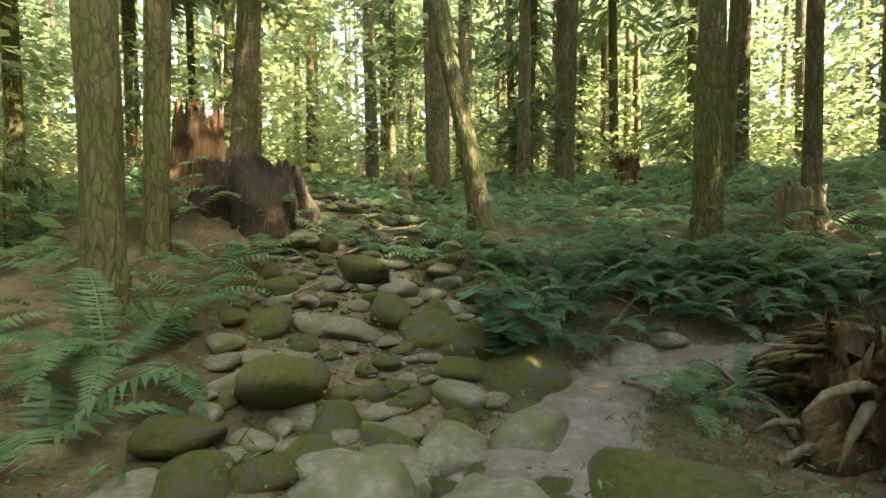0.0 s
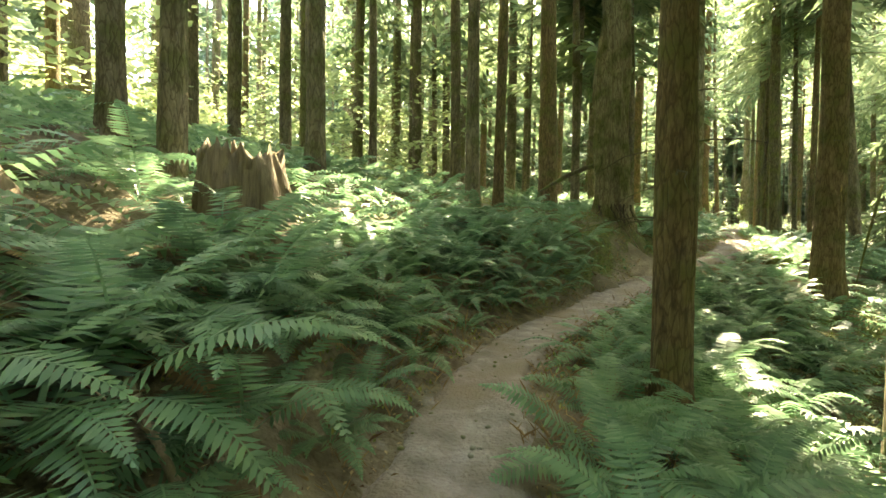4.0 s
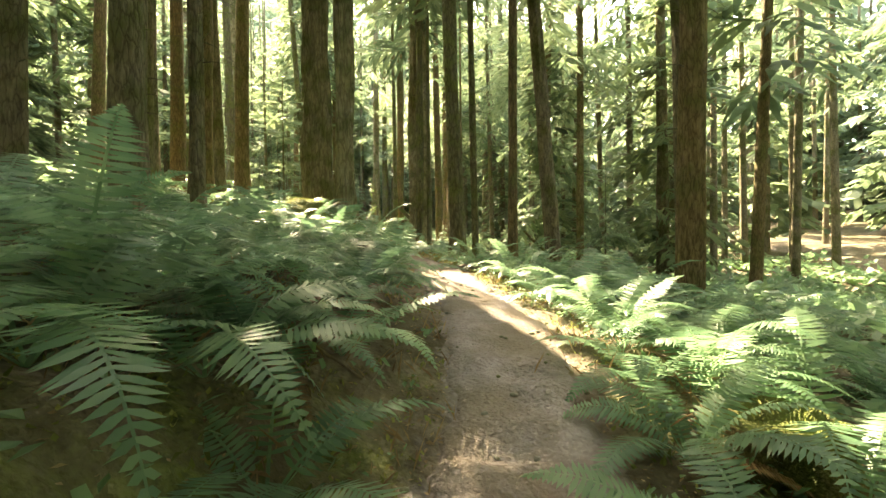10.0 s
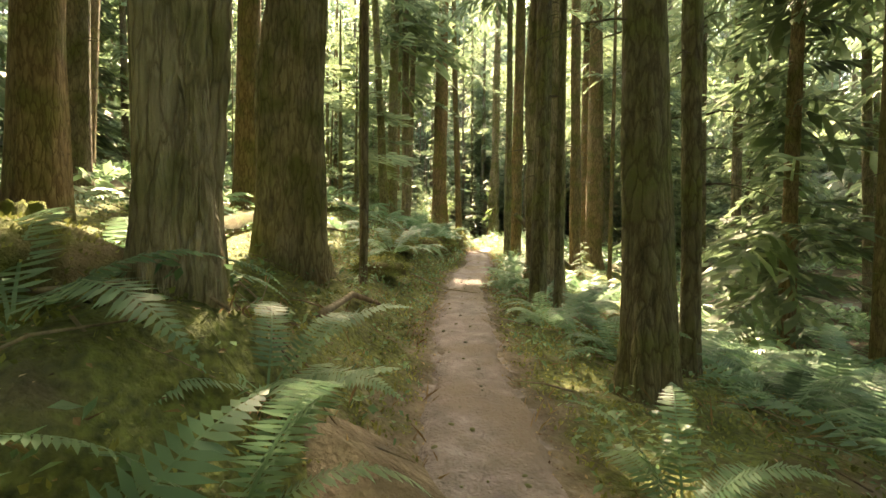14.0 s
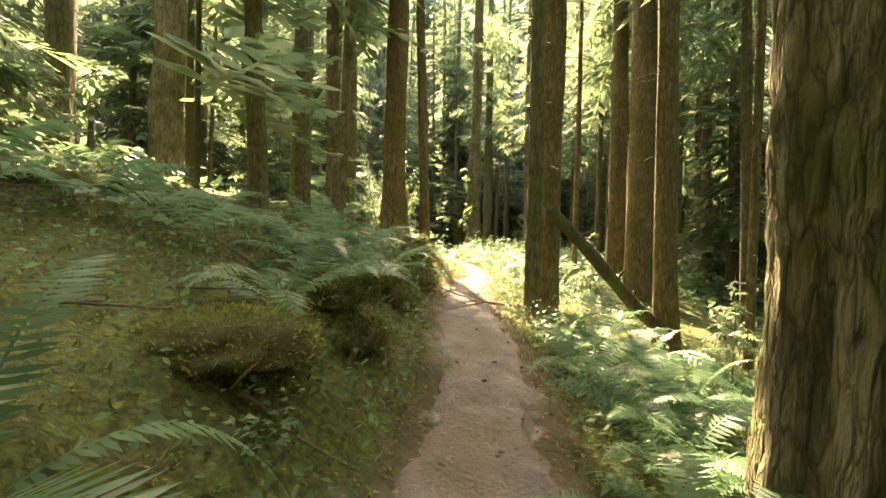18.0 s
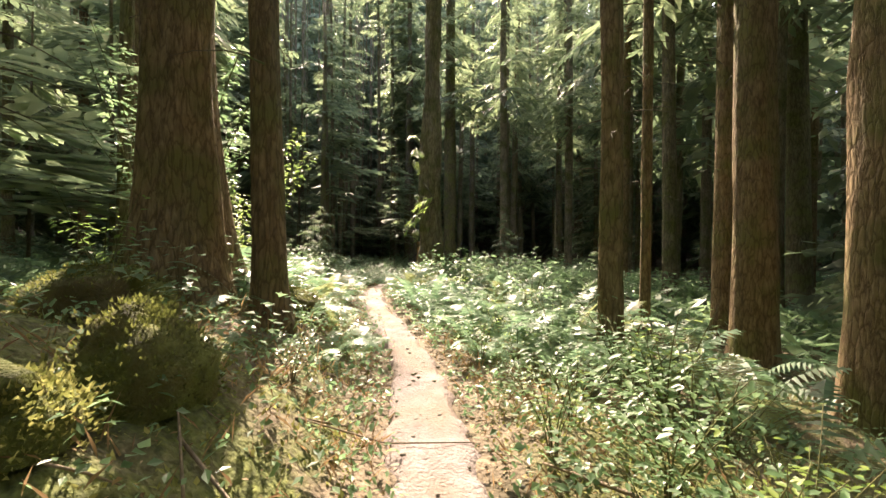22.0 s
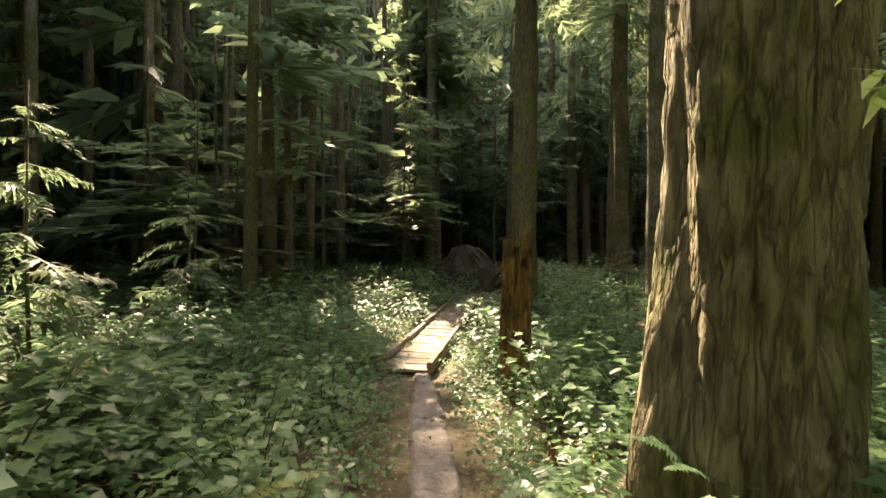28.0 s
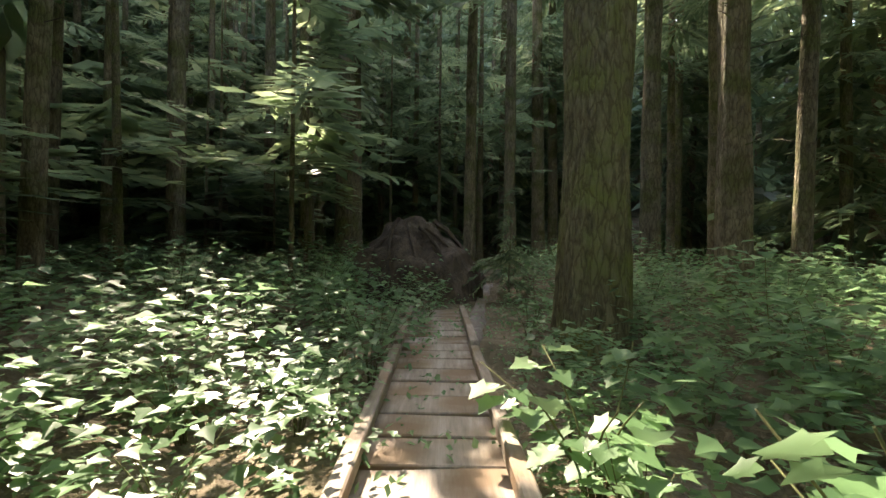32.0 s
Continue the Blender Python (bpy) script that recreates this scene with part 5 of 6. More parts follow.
def far_herbs():
    """Low green herbs on the forest floor further from the trail."""
    rng = np.random.RandomState(57)
    k = rng.randint(0, len(LINE), 60000)
    off = rng.choice([-1, 1], 60000) * (5.0 + 19 * rng.rand(60000))
    xy = LINE[k, :2] + LEFT[k] * off[:, None] + rng.uniform(-1.5, 1.5, (60000, 2))
    z, d, t = ground_at(xy)
    patch = np.sin(.9 * xy[:, 0] + 1.3 * np.sin(.7 * xy[:, 1])) * np.sin(.8 * xy[:, 1] + np.sin(.6 * xy[:, 0]))
    ok = (np.abs(d) > 5.5) & (patch > -.45)
    xy, z, d = xy[ok][:42000], z[ok][:42000], d[ok][:42000]
    n = len(xy)
    s, az = rng.uniform(.06, .15, n) * (1 + np.abs(d) / 18), rng.uniform(0, 6.283, n)
    c = np.column_stack([xy, z + rng.uniform(.03, .45, n)])
    ux = np.stack([np.cos(az), np.sin(az), rng.normal(0, .45, n)], 1) * s[:, None]
    uy = np.stack([-np.sin(az), np.cos(az), rng.normal(0, .45, n)], 1) * (s * .5)[:, None]
    v = np.stack([c - ux, c + uy, c + ux, c - uy], 1).reshape(-1, 3)
    tagged(new("far_herbs", mesh_from("far_herbs", v, np.arange(n * 4).reshape(-1, 4), SHRUB, smooth=False)), "low green herbs and small shrubs under the far trees", "herbs", kind="stuff")


far_herbs()


def span(t, pts):
    return np.interp(t, [p[0] for p in pts], [p[1] for p in pts])


leaf_scatter("leaf_litter", 85000, 1, .019, LITTER, lambda t, d: np.where(np.abs(d) < .26, .22, .85), "dry brown leaves and bark flakes on the ground", "leaf litter")
leaf_scatter("ground_herbs", 21000, 2, .04, SHRUB, lambda t, d: (np.abs(d) > np.where(t > 22, .3, .5)) * span(t, [(0, .3), (4, .35), (9, .3), (13, .25), (17, .4), (19, .7), (21, .8), (23, 1), (27, 1), (32, .8)]), "small green herbs and seedlings", "herbs", flat=.5, lift=.09, tuft=3)
leaf_scatter("moss_tufts", 30000, 3, .024, MOSSLEAF, lambda t, d: (np.abs(d) > .45) * span(t, [(0, .25), (3, .05), (6, .2), (8, .6), (10, .8), (12, .2), (14, .8), (17, 1), (21, 1), (23.5, .7), (25, .1), (32, 0)]), "yellow-green moss tufts", "moss", flat=.6, lift=.015, tuft=4, tall=.7)
leaf_scatter("dry_grass", 6500, 5, .10, FERN_DRY, lambda t, d: (np.abs(d) > .42) * (np.abs(d) < 2.2) * span(t, [(0, .1), (3, .3), (6, .7), (9, .7), (10.5, .5), (12, .1), (19, .15), (21, .5), (24, 1), (26.5, .8), (28, .3), (30, 0)]), "dry yellowed grass and fern ends", "grass", flat=.4, lift=.01, tuft=5, tall=.9, broad=.05)


# ---- shrubs ----
def maple_leaf(scale=1.0):
    """A lobed leaf, flat with a slight fold, its stalk end at the origin."""
    rim = [(0, 0), (.22, .30), (.12, .50), (.42, .42), (.55, .55), (.66, .30), (1.0, 0), (.66, -.30), (.55, -.55), (.42, -.42), (.12, -.50), (.22, -.30)]
    v = [(.38 * scale, 0, -.03 * scale)] + [(x * scale, y * scale, (abs(y) * .18 - .12 * x * x) * scale) for x, y in rim]
    f = [(0, i + 1, (i + 1) % 12 + 1) for i in range(12)]
    return np.array(v), np.zeros((0, 4), int), np.array(f)


def big_leaf():
    """A broad leaf with five pointed, toothed lobes, its stalk end at the origin."""
    v, n = [(.42, 0, -.02)], 60
    for i in range(n):
        a = 2 * math.pi * i / n
        lobe = abs(math.cos(2.5 * a)) ** .8
        r = (.30 + .27 * lobe) * (1 - .55 * math.exp(-((a - math.pi) / .35) ** 2)) * (1.06 if i % 2 else .95)
        x, y = .42 + r * math.cos(a), r * 1.05 * math.sin(a)
        v.append((x, y, .10 * abs(y) - .14 * (x - .3) ** 2 + .02 * math.cos(5 * a)))
    return np.array(v), np.zeros((0, 4), int), np.array([(0, i + 1, (i + 1) % n + 1) for i in range(n)])


def maple_low(scale=1.0):
    v = [(0, 0, 0), (.3, .46, .06), (.55, .2, 0), (1, 0, -.1), (.55, -.2, 0), (.3, -.46, .06)]
    return np.array(v) * scale, np.zeros((0, 4), int), np.array([(0, 2, 1), (0, 3, 2), (0, 4, 3), (0, 5, 4)])


def oval_leaf(scale=1.0):
    v = [(0, 0, 0), (.3, .22, .03), (.7, .2, .0), (1, 0, -.12), (.7, -.2, .0), (.3, -.22, .03), (.5, 0, -.03)]
    f = [(6, i, (i + 1) % 6) for i in range(6)]
    return np.array(v) * scale, np.zeros((0, 4), int), np.array(f)


MAPLE = [mesh_many("leaf", [(*maple_leaf(), Matrix.Identity(4))], SHRUB)]
BIGLEAF = mesh_many("leaf", [(*big_leaf(), Matrix.Identity(4))], BROAD)


def shrub_plan(seed, height, spread, stems, leaves, size):
    """Stem lines and leaf poses of a shrub."""
    rnd = random.Random(seed)
    lines, poses = [], []
    for k in range(stems):
        az = 2 * math.pi * k / stems + rnd.uniform(-.5, .5)
        h, sp = height * rnd.uniform(.65, 1.1), spread * rnd.uniform(.4, 1.0)
        pts = [(0.03 * math.cos(az), 0.03 * math.sin(az), -0.03)]
        for j in range(1, 5):
            s = j / 4
            pts.append((sp * s ** 1.3 * math.cos(az + .25 * s), sp * s ** 1.3 * math.sin(az + .25 * s), h * (1.15 * s - .15 * s * s)))
        lines.append(pts)
        for j in range(leaves):
            s = rnd.uniform(.35, 1.0) * 4
            i = min(int(s), 3)
            a, b = Vector(pts[i]), Vector(pts[i + 1])
            p = a.lerp(b, s - i)
            poses.append(Matrix.Translation(p) @ pose(0, 0, 0, rnd.uniform(-15, 15), rnd.uniform(-8, 22), rnd.uniform(0, 360)) @ pose(rnd.uniform(.02, .09), 0, 0) @ Matrix.Diagonal((*[size * rnd.uniform(.6, 1.25)] * 3, 1)))
    return lines, poses


def stem_mesh(lines, r=.006):
    return mesh_from("stem_tangle", *joined([tube(p, [r * (1.2 - .2 * i) for i in range(5)], 4) for p in lines]), STEM)


def shrub_far(seed, height, spread, stems, leaves, size, leaf, material):
    lines, poses = shrub_plan(seed, height, spread, stems, leaves, size)
    return stem_mesh(lines), mesh_many("foliage", [(*leaf, m) for m in poses], material)


SHRUBS_FAR = [shrub_far(600 + i, h, sp, 7, 16, sz, lf, mt) for i, (h, sp, sz, lf, mt) in enumerate((
    (.85, .55, .10, maple_leaf(), SHRUB), (.7, .5, .085, maple_leaf(), SHRUB), (1.0, .6, .11, maple_leaf(), SHRUB), (.6, .5, .075, oval_leaf(), SHRUB), (.8, .5, .065, oval_leaf(), BRIGHT)))]
SHRUB_NEAR = [shrub_plan(640 + i, h, .5, 5, 7, .15) for i, h in enumerate((.75, .6, .9))]


def plant_shrubs():
    rnd = random.Random(77)
    dens = [(0, 0, 0), (3, .0, .0), (6.5, .0, .01), (10, .0, .005), (14, .004, .004), (19, .006, .015), (21, .004, .02), (22.2, .0, .03), (22.7, .0, .3), (23.4, .03, .5), (24.3, .16, .45), (25.2, .05, .1), (26.3, .01, .01), (27.1, .05, .05), (27.9, 1, 1), (32, 1, 1), (37, .9, .9)]
    dt, dl, dr = zip(*dens)
    grid, near, n_far = collections.defaultdict(list), 0, 0
    carpet = []
    rng = np.random.RandomState(77)
    ks, sides, offs = rng.randint(0, len(LINE), 36000), rng.choice([1, -1], 36000), .5 + 8.5 * rng.rand(36000) ** 1.5
    places = LINE[ks, :2] + LEFT[ks] * (offs * sides)[:, None] + rng.uniform(-.3, .3, (36000, 2))
    for (x, y), z, d, t in zip(places.tolist(), *(a.tolist() for a in ground_at(places))):
        if (t < 26 and abs(d) > (1.9 if t < 23.4 else 2.8)) or rnd.random() > np.interp(t, dt, dl if d > 0 else dr) or abs(d) < (.5 if 26.5 < t < 30.6 else .64 if t < 30.6 else .66 if d > 0 else .48):
            continue
        gap = .3 if abs(d) < 3 else .42
        if crowded(grid, x, y, gap) or any((x - m_[0]) ** 2 + (y - m_[1]) ** 2 < (m_[2] + .2) ** 2 for m_ in MAPPED) or math.hypot(x - 46.6, y + 26.5) < .6 or math.hypot(x - 49.8, y + 28.6) < .4:
            continue
        remember(grid, x, y)
        s = rnd.uniform(.75, 1.2) * (.45 if abs(d) < .7 else (.8 if t > 30.2 and abs(d) > .82 else .62) if abs(d) < 1.1 else .85 if abs(d) < 1.7 else 1.1)
        m = pose(x, y, z, rnd.uniform(-8, 8), rnd.uniform(-8, 8), rnd.uniform(0, 360)) @ Matrix.Diagonal((s, s, s, 1))
        if t > 29.6 and abs(d) < 2.2 and near < 58:
            near += 1
            lines, poses = SHRUB_NEAR[rnd.randrange(3)]
            th = thing("leafy_shrub", m, "leafy green shrub with broad lobed leaves beside the trail", "shrub", "shrubs beside the trail")
            part_mesh("stem_tangle", NEAR_STEMS[rnd.randrange(3)], th)["kind"] = "stuff"
            for q in poses:
                part_mesh("leaf", MAPLE[0], th, q)
            continue
        kind = rnd.choice((0, 0, 1, 2, 3)) if t > 26.5 else rnd.choice((3, 3, 4))
        if n_far < 240 and abs(d) < 4.5:
            n_far += 1
            th = thing("leafy_shrub", m, ("leafy green shrub with lobed leaves", "leafy green shrub with lobed leaves", "tall leafy green shrub with lobed leaves", "low shrub with small oval green leaves", "sunlit shrub with small yellow-green leaves")[kind], "shrub", "shrubs beside the trail")
            part_mesh("stem_tangle", SHRUBS_FAR[kind][0], th)["kind"] = "stuff"
            part_mesh("foliage", SHRUBS_FAR[kind][1], th)["kind"] = "stuff"
        else:
            carpet.append((*FAR_ARR[kind], m))
        if len(carpet) > 1900:
            break
    if carpet:
        tagged(new("shrub_undergrowth", mesh_many("shrub_undergrowth", carpet, SHRUB)), "carpet of leafy green shrubs under the trees", "shrubs", kind="stuff")


NEAR_STEMS = [stem_mesh(l) for l, _ in SHRUB_NEAR]
FAR_ARR = [arrays(shrub_far(660 + i, h, sp, 7, 12, sz, lf, SHRUB)[1]) for i, (h, sp, sz, lf) in enumerate(((.85, .6, .115, maple_low()), (.7, .55, .10, maple_low()), (1.0, .65, .12, maple_low()), (.6, .5, .08, maple_low()), (.8, .5, .07, maple_low())))]
plant_shrubs()


def broadleaf_bush(x, y, seed, height, spread, stems, leaves, size, label, material, leaf, lift=0.0):
    t = thing("broadleaf_bush", pose(x, y, gz(x, y) + lift), label, "bush")
    lines, poses = shrub_plan(seed, height, spread, stems, leaves, size)
    shoots = []
    for l in lines:
        v, f = tube(l, [.009, .008, .006, .005, .003], 6)
        shoots.append(part_mesh("stem", mesh_from("stem", v, f, STEM), t))
    if len(poses) <= 60:
        for i, m in enumerate(poses):
            part_mesh("leaf", leaf, shoots[i // leaves], m)
    else:
        part_mesh("foliage", mesh_many("foliage", [(*arrays(leaf), m) for m in poses], material), t)["kind"] = "stuff"
    return t


broadleaf_bush(.72, 5.05, 21, 1.0, .5, 8, 5, .31, "low bush with large lobed bluish-green leaves by the creek", BROAD, BIGLEAF)
broadleaf_bush(-2.6, 4.2, 22, .6, .4, 6, 6, .13, "small sunlit bush with light green leaves", BRIGHT, mesh_many("leaf", [(*oval_leaf(), Matrix.Identity(4))], BRIGHT))
OVALG = mesh_many("leaf", [(*oval_leaf(), Matrix.Identity(4))], SHRUB)
OVALB = mesh_many("leaf", [(*oval_leaf(), Matrix.Identity(4))], BRIGHT)
broadleaf_bush(42.2, -19.3, 23, 2.7, 1.6, 13, 120, .075, "tall sunlit bush with bright yellow-green leaves", BRIGHT, OVALB)
broadleaf_bush(41.4, -18.2, 24, 3.2, 1.8, 13, 120, .085, "tall leafy green bush behind the mossy bank", SHRUB, OVALG)
broadleaf_bush(36.9, -21.3, 25, 1.0, .7, 5, 11, .07, "thin-stemmed bush with pale green leaves", SHRUB, OVALG)


for _i, (_x, _y, _h) in enumerate(((51.75, -30.2, 1.15), (52.3, -30.85, 1.2), (51.1, -30.0, .9), (53.6, -31.65, .8))):
    broadleaf_bush(_x, _y, 60 + _i, _h, .65, 7, 8, .17, "sunlit bush with broad lobed green leaves beside the boardwalk", SHRUB, MAPLE[0])


def sapling(x, y, scale, label="young hemlock with flat drooping green boughs"):
    t = thing("hemlock_sapling", pose(x, y, gz(x, y), 0, 0, x * 77 % 360) @ Matrix.Diagonal((scale, scale, scale, 1)), label, "young tree", "hemlock saplings")
    v, f = tube([(0, 0, -.05), (.02, 0, .8), (0, .03, 1.8), (.02, 0, 3.1)], [.022, .018, .012, .004], 6)
    part_mesh("stem", mesh_from("stem", v, f, BARK_DARK), t)
    part_mesh("crown", CROWNS_YOUNG[int(x * 10) % 3], t)


for _x, _y, _s in ((49.2, -23.6, .75), (50.3, -24.0, .9), (48.0, -22.3, .5), (47.0, -21.5, .4), (44.2, -18.6, .4), (47.3, -23.0, .8), (45.9, -22.4, .35), (53.6, -25.6, 1.0), (57.6, -37.2, .8), (50.5, -32.6, .7), (42.8, -25.4, .35), (39.6, -25.2, .5), (34.2, -20.3, .6),
                  (29.6, -17.0, .5), (36.3, -13.0, .7), (33.6, -9.6, .9), (12.4, -7.6, .9), (18.6, -10.5, .9), (10.5, -5.0, .9), (-6.5, 9.8, 1.0), (-6.0, 6.3, .9), (17.6, 3.2, .6), (24.6, -13.4, .8), (45.4, -28.9, .9)):
    sapling(_x, _y, _s)


# ---- creek stones ----
def rock_mesh(seed, material):
    bm = bmesh.new()
    bmesh.ops.create_icosphere(bm, subdivisions=3, radius=1.0)
    off = Vector((seed * 3.7, seed * 1.3, 0))
    rnd = random.Random(seed + 70)
    cuts = [(Vector((rnd.gauss(0, 1), rnd.gauss(0, 1), rnd.gauss(0, 1))).normalized(), rnd.uniform(.58, .95)) for _ in range(15)]
    for v in bm.verts:
        n = v.co.normalized()
        r = sum(min(d / max(n.dot(p), .08), 1.3) ** -13 for p, d in cuts) ** (-1 / 13)
        v.co = n * r * (1 + .05 * noise.noise(n * 3.1 + off) + .018 * noise.noise(n * 9 + off)) * 1.25
    me = bpy.data.meshes.new("rock")
    bm.to_mesh(me)
    bm.free()
    me.materials.append(material)
    me.polygons.foreach_set("use_smooth", [True] * len(me.polygons))
    return me


ROCKS = [rock_mesh(i, ROCK) for i in range(6)] + [rock_mesh(10 + i, ROCKMOSS) for i in range(5)]


def lay_rocks():
    rnd = random.Random(3)
    named = [(.95, 4.9, .42, 1), (-.1, 5.5, .34, 1), (-.65, 5.9, .32, 1), (.38, 5.25, .33, 1), (1.35, 2.85, .36, 1), (.72, 3.75, .36, 0), (-.32, 3.1, .33, 0), (.1, 3.5, .3, 0), (-.6, 2.75, .34, 0), (-1.2, 6.8, .4, 1), (-1.1, 5.4, .3, 0), (-1.45, 4.2, .4, 1), (2.35, 5.75, .3, 0), (3.0, 6.15, .22, 0), (2.9, 5.0, .2, 0), (4.46, 5.98, .17, 0), (4.08, 6.55, .19, 0), (.25, 2.4, .36, 0)]
    spots = []
    for x, y, s, mossy in named:
        spots.append((x, y, s))
        put_rock(rnd, x, y, s, mossy)
    for _ in range(2600):
        k = rnd.random()
        y = 1.2 + 8.6 * k
        x = .25 - 1.9 * k + rnd.uniform(-1.8, 1.6) * (1.0 if k < .5 else .85)
        s = rnd.choice((.1, .12, .15, .18, .22, .26))
        if any((x - a) ** 2 + (y - b) ** 2 < (.72 * (s + c)) ** 2 for a, b, c in spots):
            continue
        if abs(float(ground_at([(x, y)])[1][0])) < .2 + s and y > 3:
            continue
        spots.append((x, y, s))
        put_rock(rnd, x, y, s, rnd.random() < .42)
        if len(spots) > 250:
            break
    pieces = []
    rng = np.random.RandomState(8)
    base = arrays(mesh_low_pebble())
    for _ in range(1100):
        k = rng.rand()
        x, y = .25 - 1.9 * k + rng.normal(0, .75), .9 + 8 * k
        s = rng.uniform(.012, .05)
        pieces.append((*base, pose(x, y, gz(x, y) + s * .3, 0, 0, rng.uniform(0, 360)) @ Matrix.Diagonal((s * 1.3, s, s * .7, 1))))
    for k in rng.randint(4, len(LINE) - 14, 800):
        o = rng.normal(0, .25)
        x, y = LINE[k, 0] + LEFT[k, 0] * o + rng.uniform(-.2, .2), LINE[k, 1] + LEFT[k, 1] * o + rng.uniform(-.2, .2)
        s = rng.uniform(.006, .022)
        pieces.append((*base, pose(x, y, gz(x, y) + .035 + s * .2, 0, 0, rng.uniform(0, 360)) @ Matrix.Diagonal((s * 1.3, s, s * .7, 1))))
    tagged(new("pebbles", mesh_many("pebbles", pieces, ROCK)), "grey pebbles in the creek bed and on the trail", "pebbles", kind="stuff")


def mesh_low_pebble():
    bm = bmesh.new()
    bmesh.ops.create_icosphere(bm, subdivisions=1, radius=1.0)
    for v in bm.verts:
        v.co *= 1 + .3 * noise.noise(v.co * 1.7)
    me = bpy.data.meshes.new("pebble")
    bm.to_mesh(me)
    bm.free()
    return me


def put_rock(rnd, x, y, s, mossy):
    ob = new("rock", ROCKS[rnd.randrange(6, 11) if mossy else rnd.randrange(0, 6)])
    sx, sy, sz = s * rnd.uniform(1.0, 1.5), s * rnd.uniform(.8, 1.1), s * rnd.uniform(.42, .68)
    ob.matrix_basis = pose(x, y, gz(x, y) + sz * .22, rnd.uniform(-12, 12), rnd.uniform(-12, 12), rnd.uniform(0, 360)) @ Matrix.Diagonal((sx, sy, sz, 1))
    tagged(ob, "rounded creek stone covered with green moss" if mossy else "bare grey-brown rounded creek stone", "rock", "creek stones")


lay_rocks()


# ---- stumps, snags and logs ----
def rough_stump(name, x, y, radius, height, material, seed, label, category="stump", jag=.35, flare=.5, segs=56, lean=(0, 0), sink=.5, splinters=8, wide=1.0, turn=0.0, carve=0.0, rows=22):
    """A broken-off trunk with a ragged rim, hollow inside, and splinters."""
    rnd = random.Random(seed)
    t = thing(name, pose(x, y, gz(x, y), 0, 0, turn), label, category)
    vs, fs = [], []
    rim = [height * (1 - jag * abs(noise.noise(Vector((math.cos(6.283 * k / segs) * 3.1, math.sin(6.283 * k / segs) * 3.1, seed)))) * 1.7 - jag * .25 * rnd.random()) for k in range(segs)]
    for i in range(rows):
        f = i / (rows - 1)
        for k in range(segs):
            th = 6.283 * k / segs
            z = -sink + (rim[k] + sink) * f
            n = noise.noise(Vector((math.cos(th) * 2.0, math.sin(th) * 2.0, z * 1.3 + seed)))
            n2 = noise.noise(Vector((math.cos(th) * 6, math.sin(th) * 6, z * 1.2 + seed)))
            n3 = abs(noise.noise(Vector((math.cos(th) * 13, math.sin(th) * 13, z * 2.5 + seed))))
            r = radius * (1 + .26 * n + .2 * n2 + .16 * n3 - .14 * f) + flare * radius * math.exp(-max(z, 0) / (.35 * radius + .1)) * (.6 + .5 * math.cos(4 * th + seed))
            if carve:
                r -= carve * radius * max(0, noise.noise(Vector((math.cos(th) * 4.2, math.sin(th) * 4.2, z * 2.6 + seed * 2))) - .08) + .4 * carve * radius * abs(noise.noise(Vector((math.cos(th) * 11, math.sin(th) * 11, z * 7 + seed))))
            vs.append((r * math.cos(th) * wide + lean[0] * z, r * math.sin(th) + lean[1] * z, z))
    for i in range(rows - 1):
        for k in range(segs):
            k2 = (k + 1) % segs
            fs.append((i * segs + k, i * segs + k2, (i + 1) * segs + k2, (i + 1) * segs + k))
    o = (rows - 1) * segs
    inner = len(vs)
    for k in range(segs):
        th = 6.283 * k / segs
        r = radius * .55
        z = min(rim) * .72 + .05 * rnd.random()
        vs.append((r * math.cos(th) * wide + lean[0] * z, r * math.sin(th) + lean[1] * z, z))
    for k in range(segs):
        k2 = (k + 1) % segs
        fs.append((o + k, o + k2, inner + k2, inner + k))
    fs.append(tuple(inner + k for k in range(segs)))
    body = part_mesh("trunk", mesh_from("trunk", vs, fs, material), t)
    for j in range(splinters):
        k = rnd.randrange(segs)
        th = 6.283 * k / segs
        z = rim[k]
        r = radius * .85
        a = Vector((r * math.cos(th) * wide + lean[0] * z, r * math.sin(th) + lean[1] * z, z - .1 * height))
        h = height * rnd.uniform(.1, .22)
        v, f = tube([a, a + Vector((rnd.uniform(-.02, .02), rnd.uniform(-.02, .02), h * .6)), a + Vector((rnd.uniform(-.04, .04), rnd.uniform(-.04, .04), h))], [.022 * radius / .2, .016 * radius / .2, .002], 5)
        part_mesh("splinter", mesh_from("splinter", v, f, material), body)
    return t


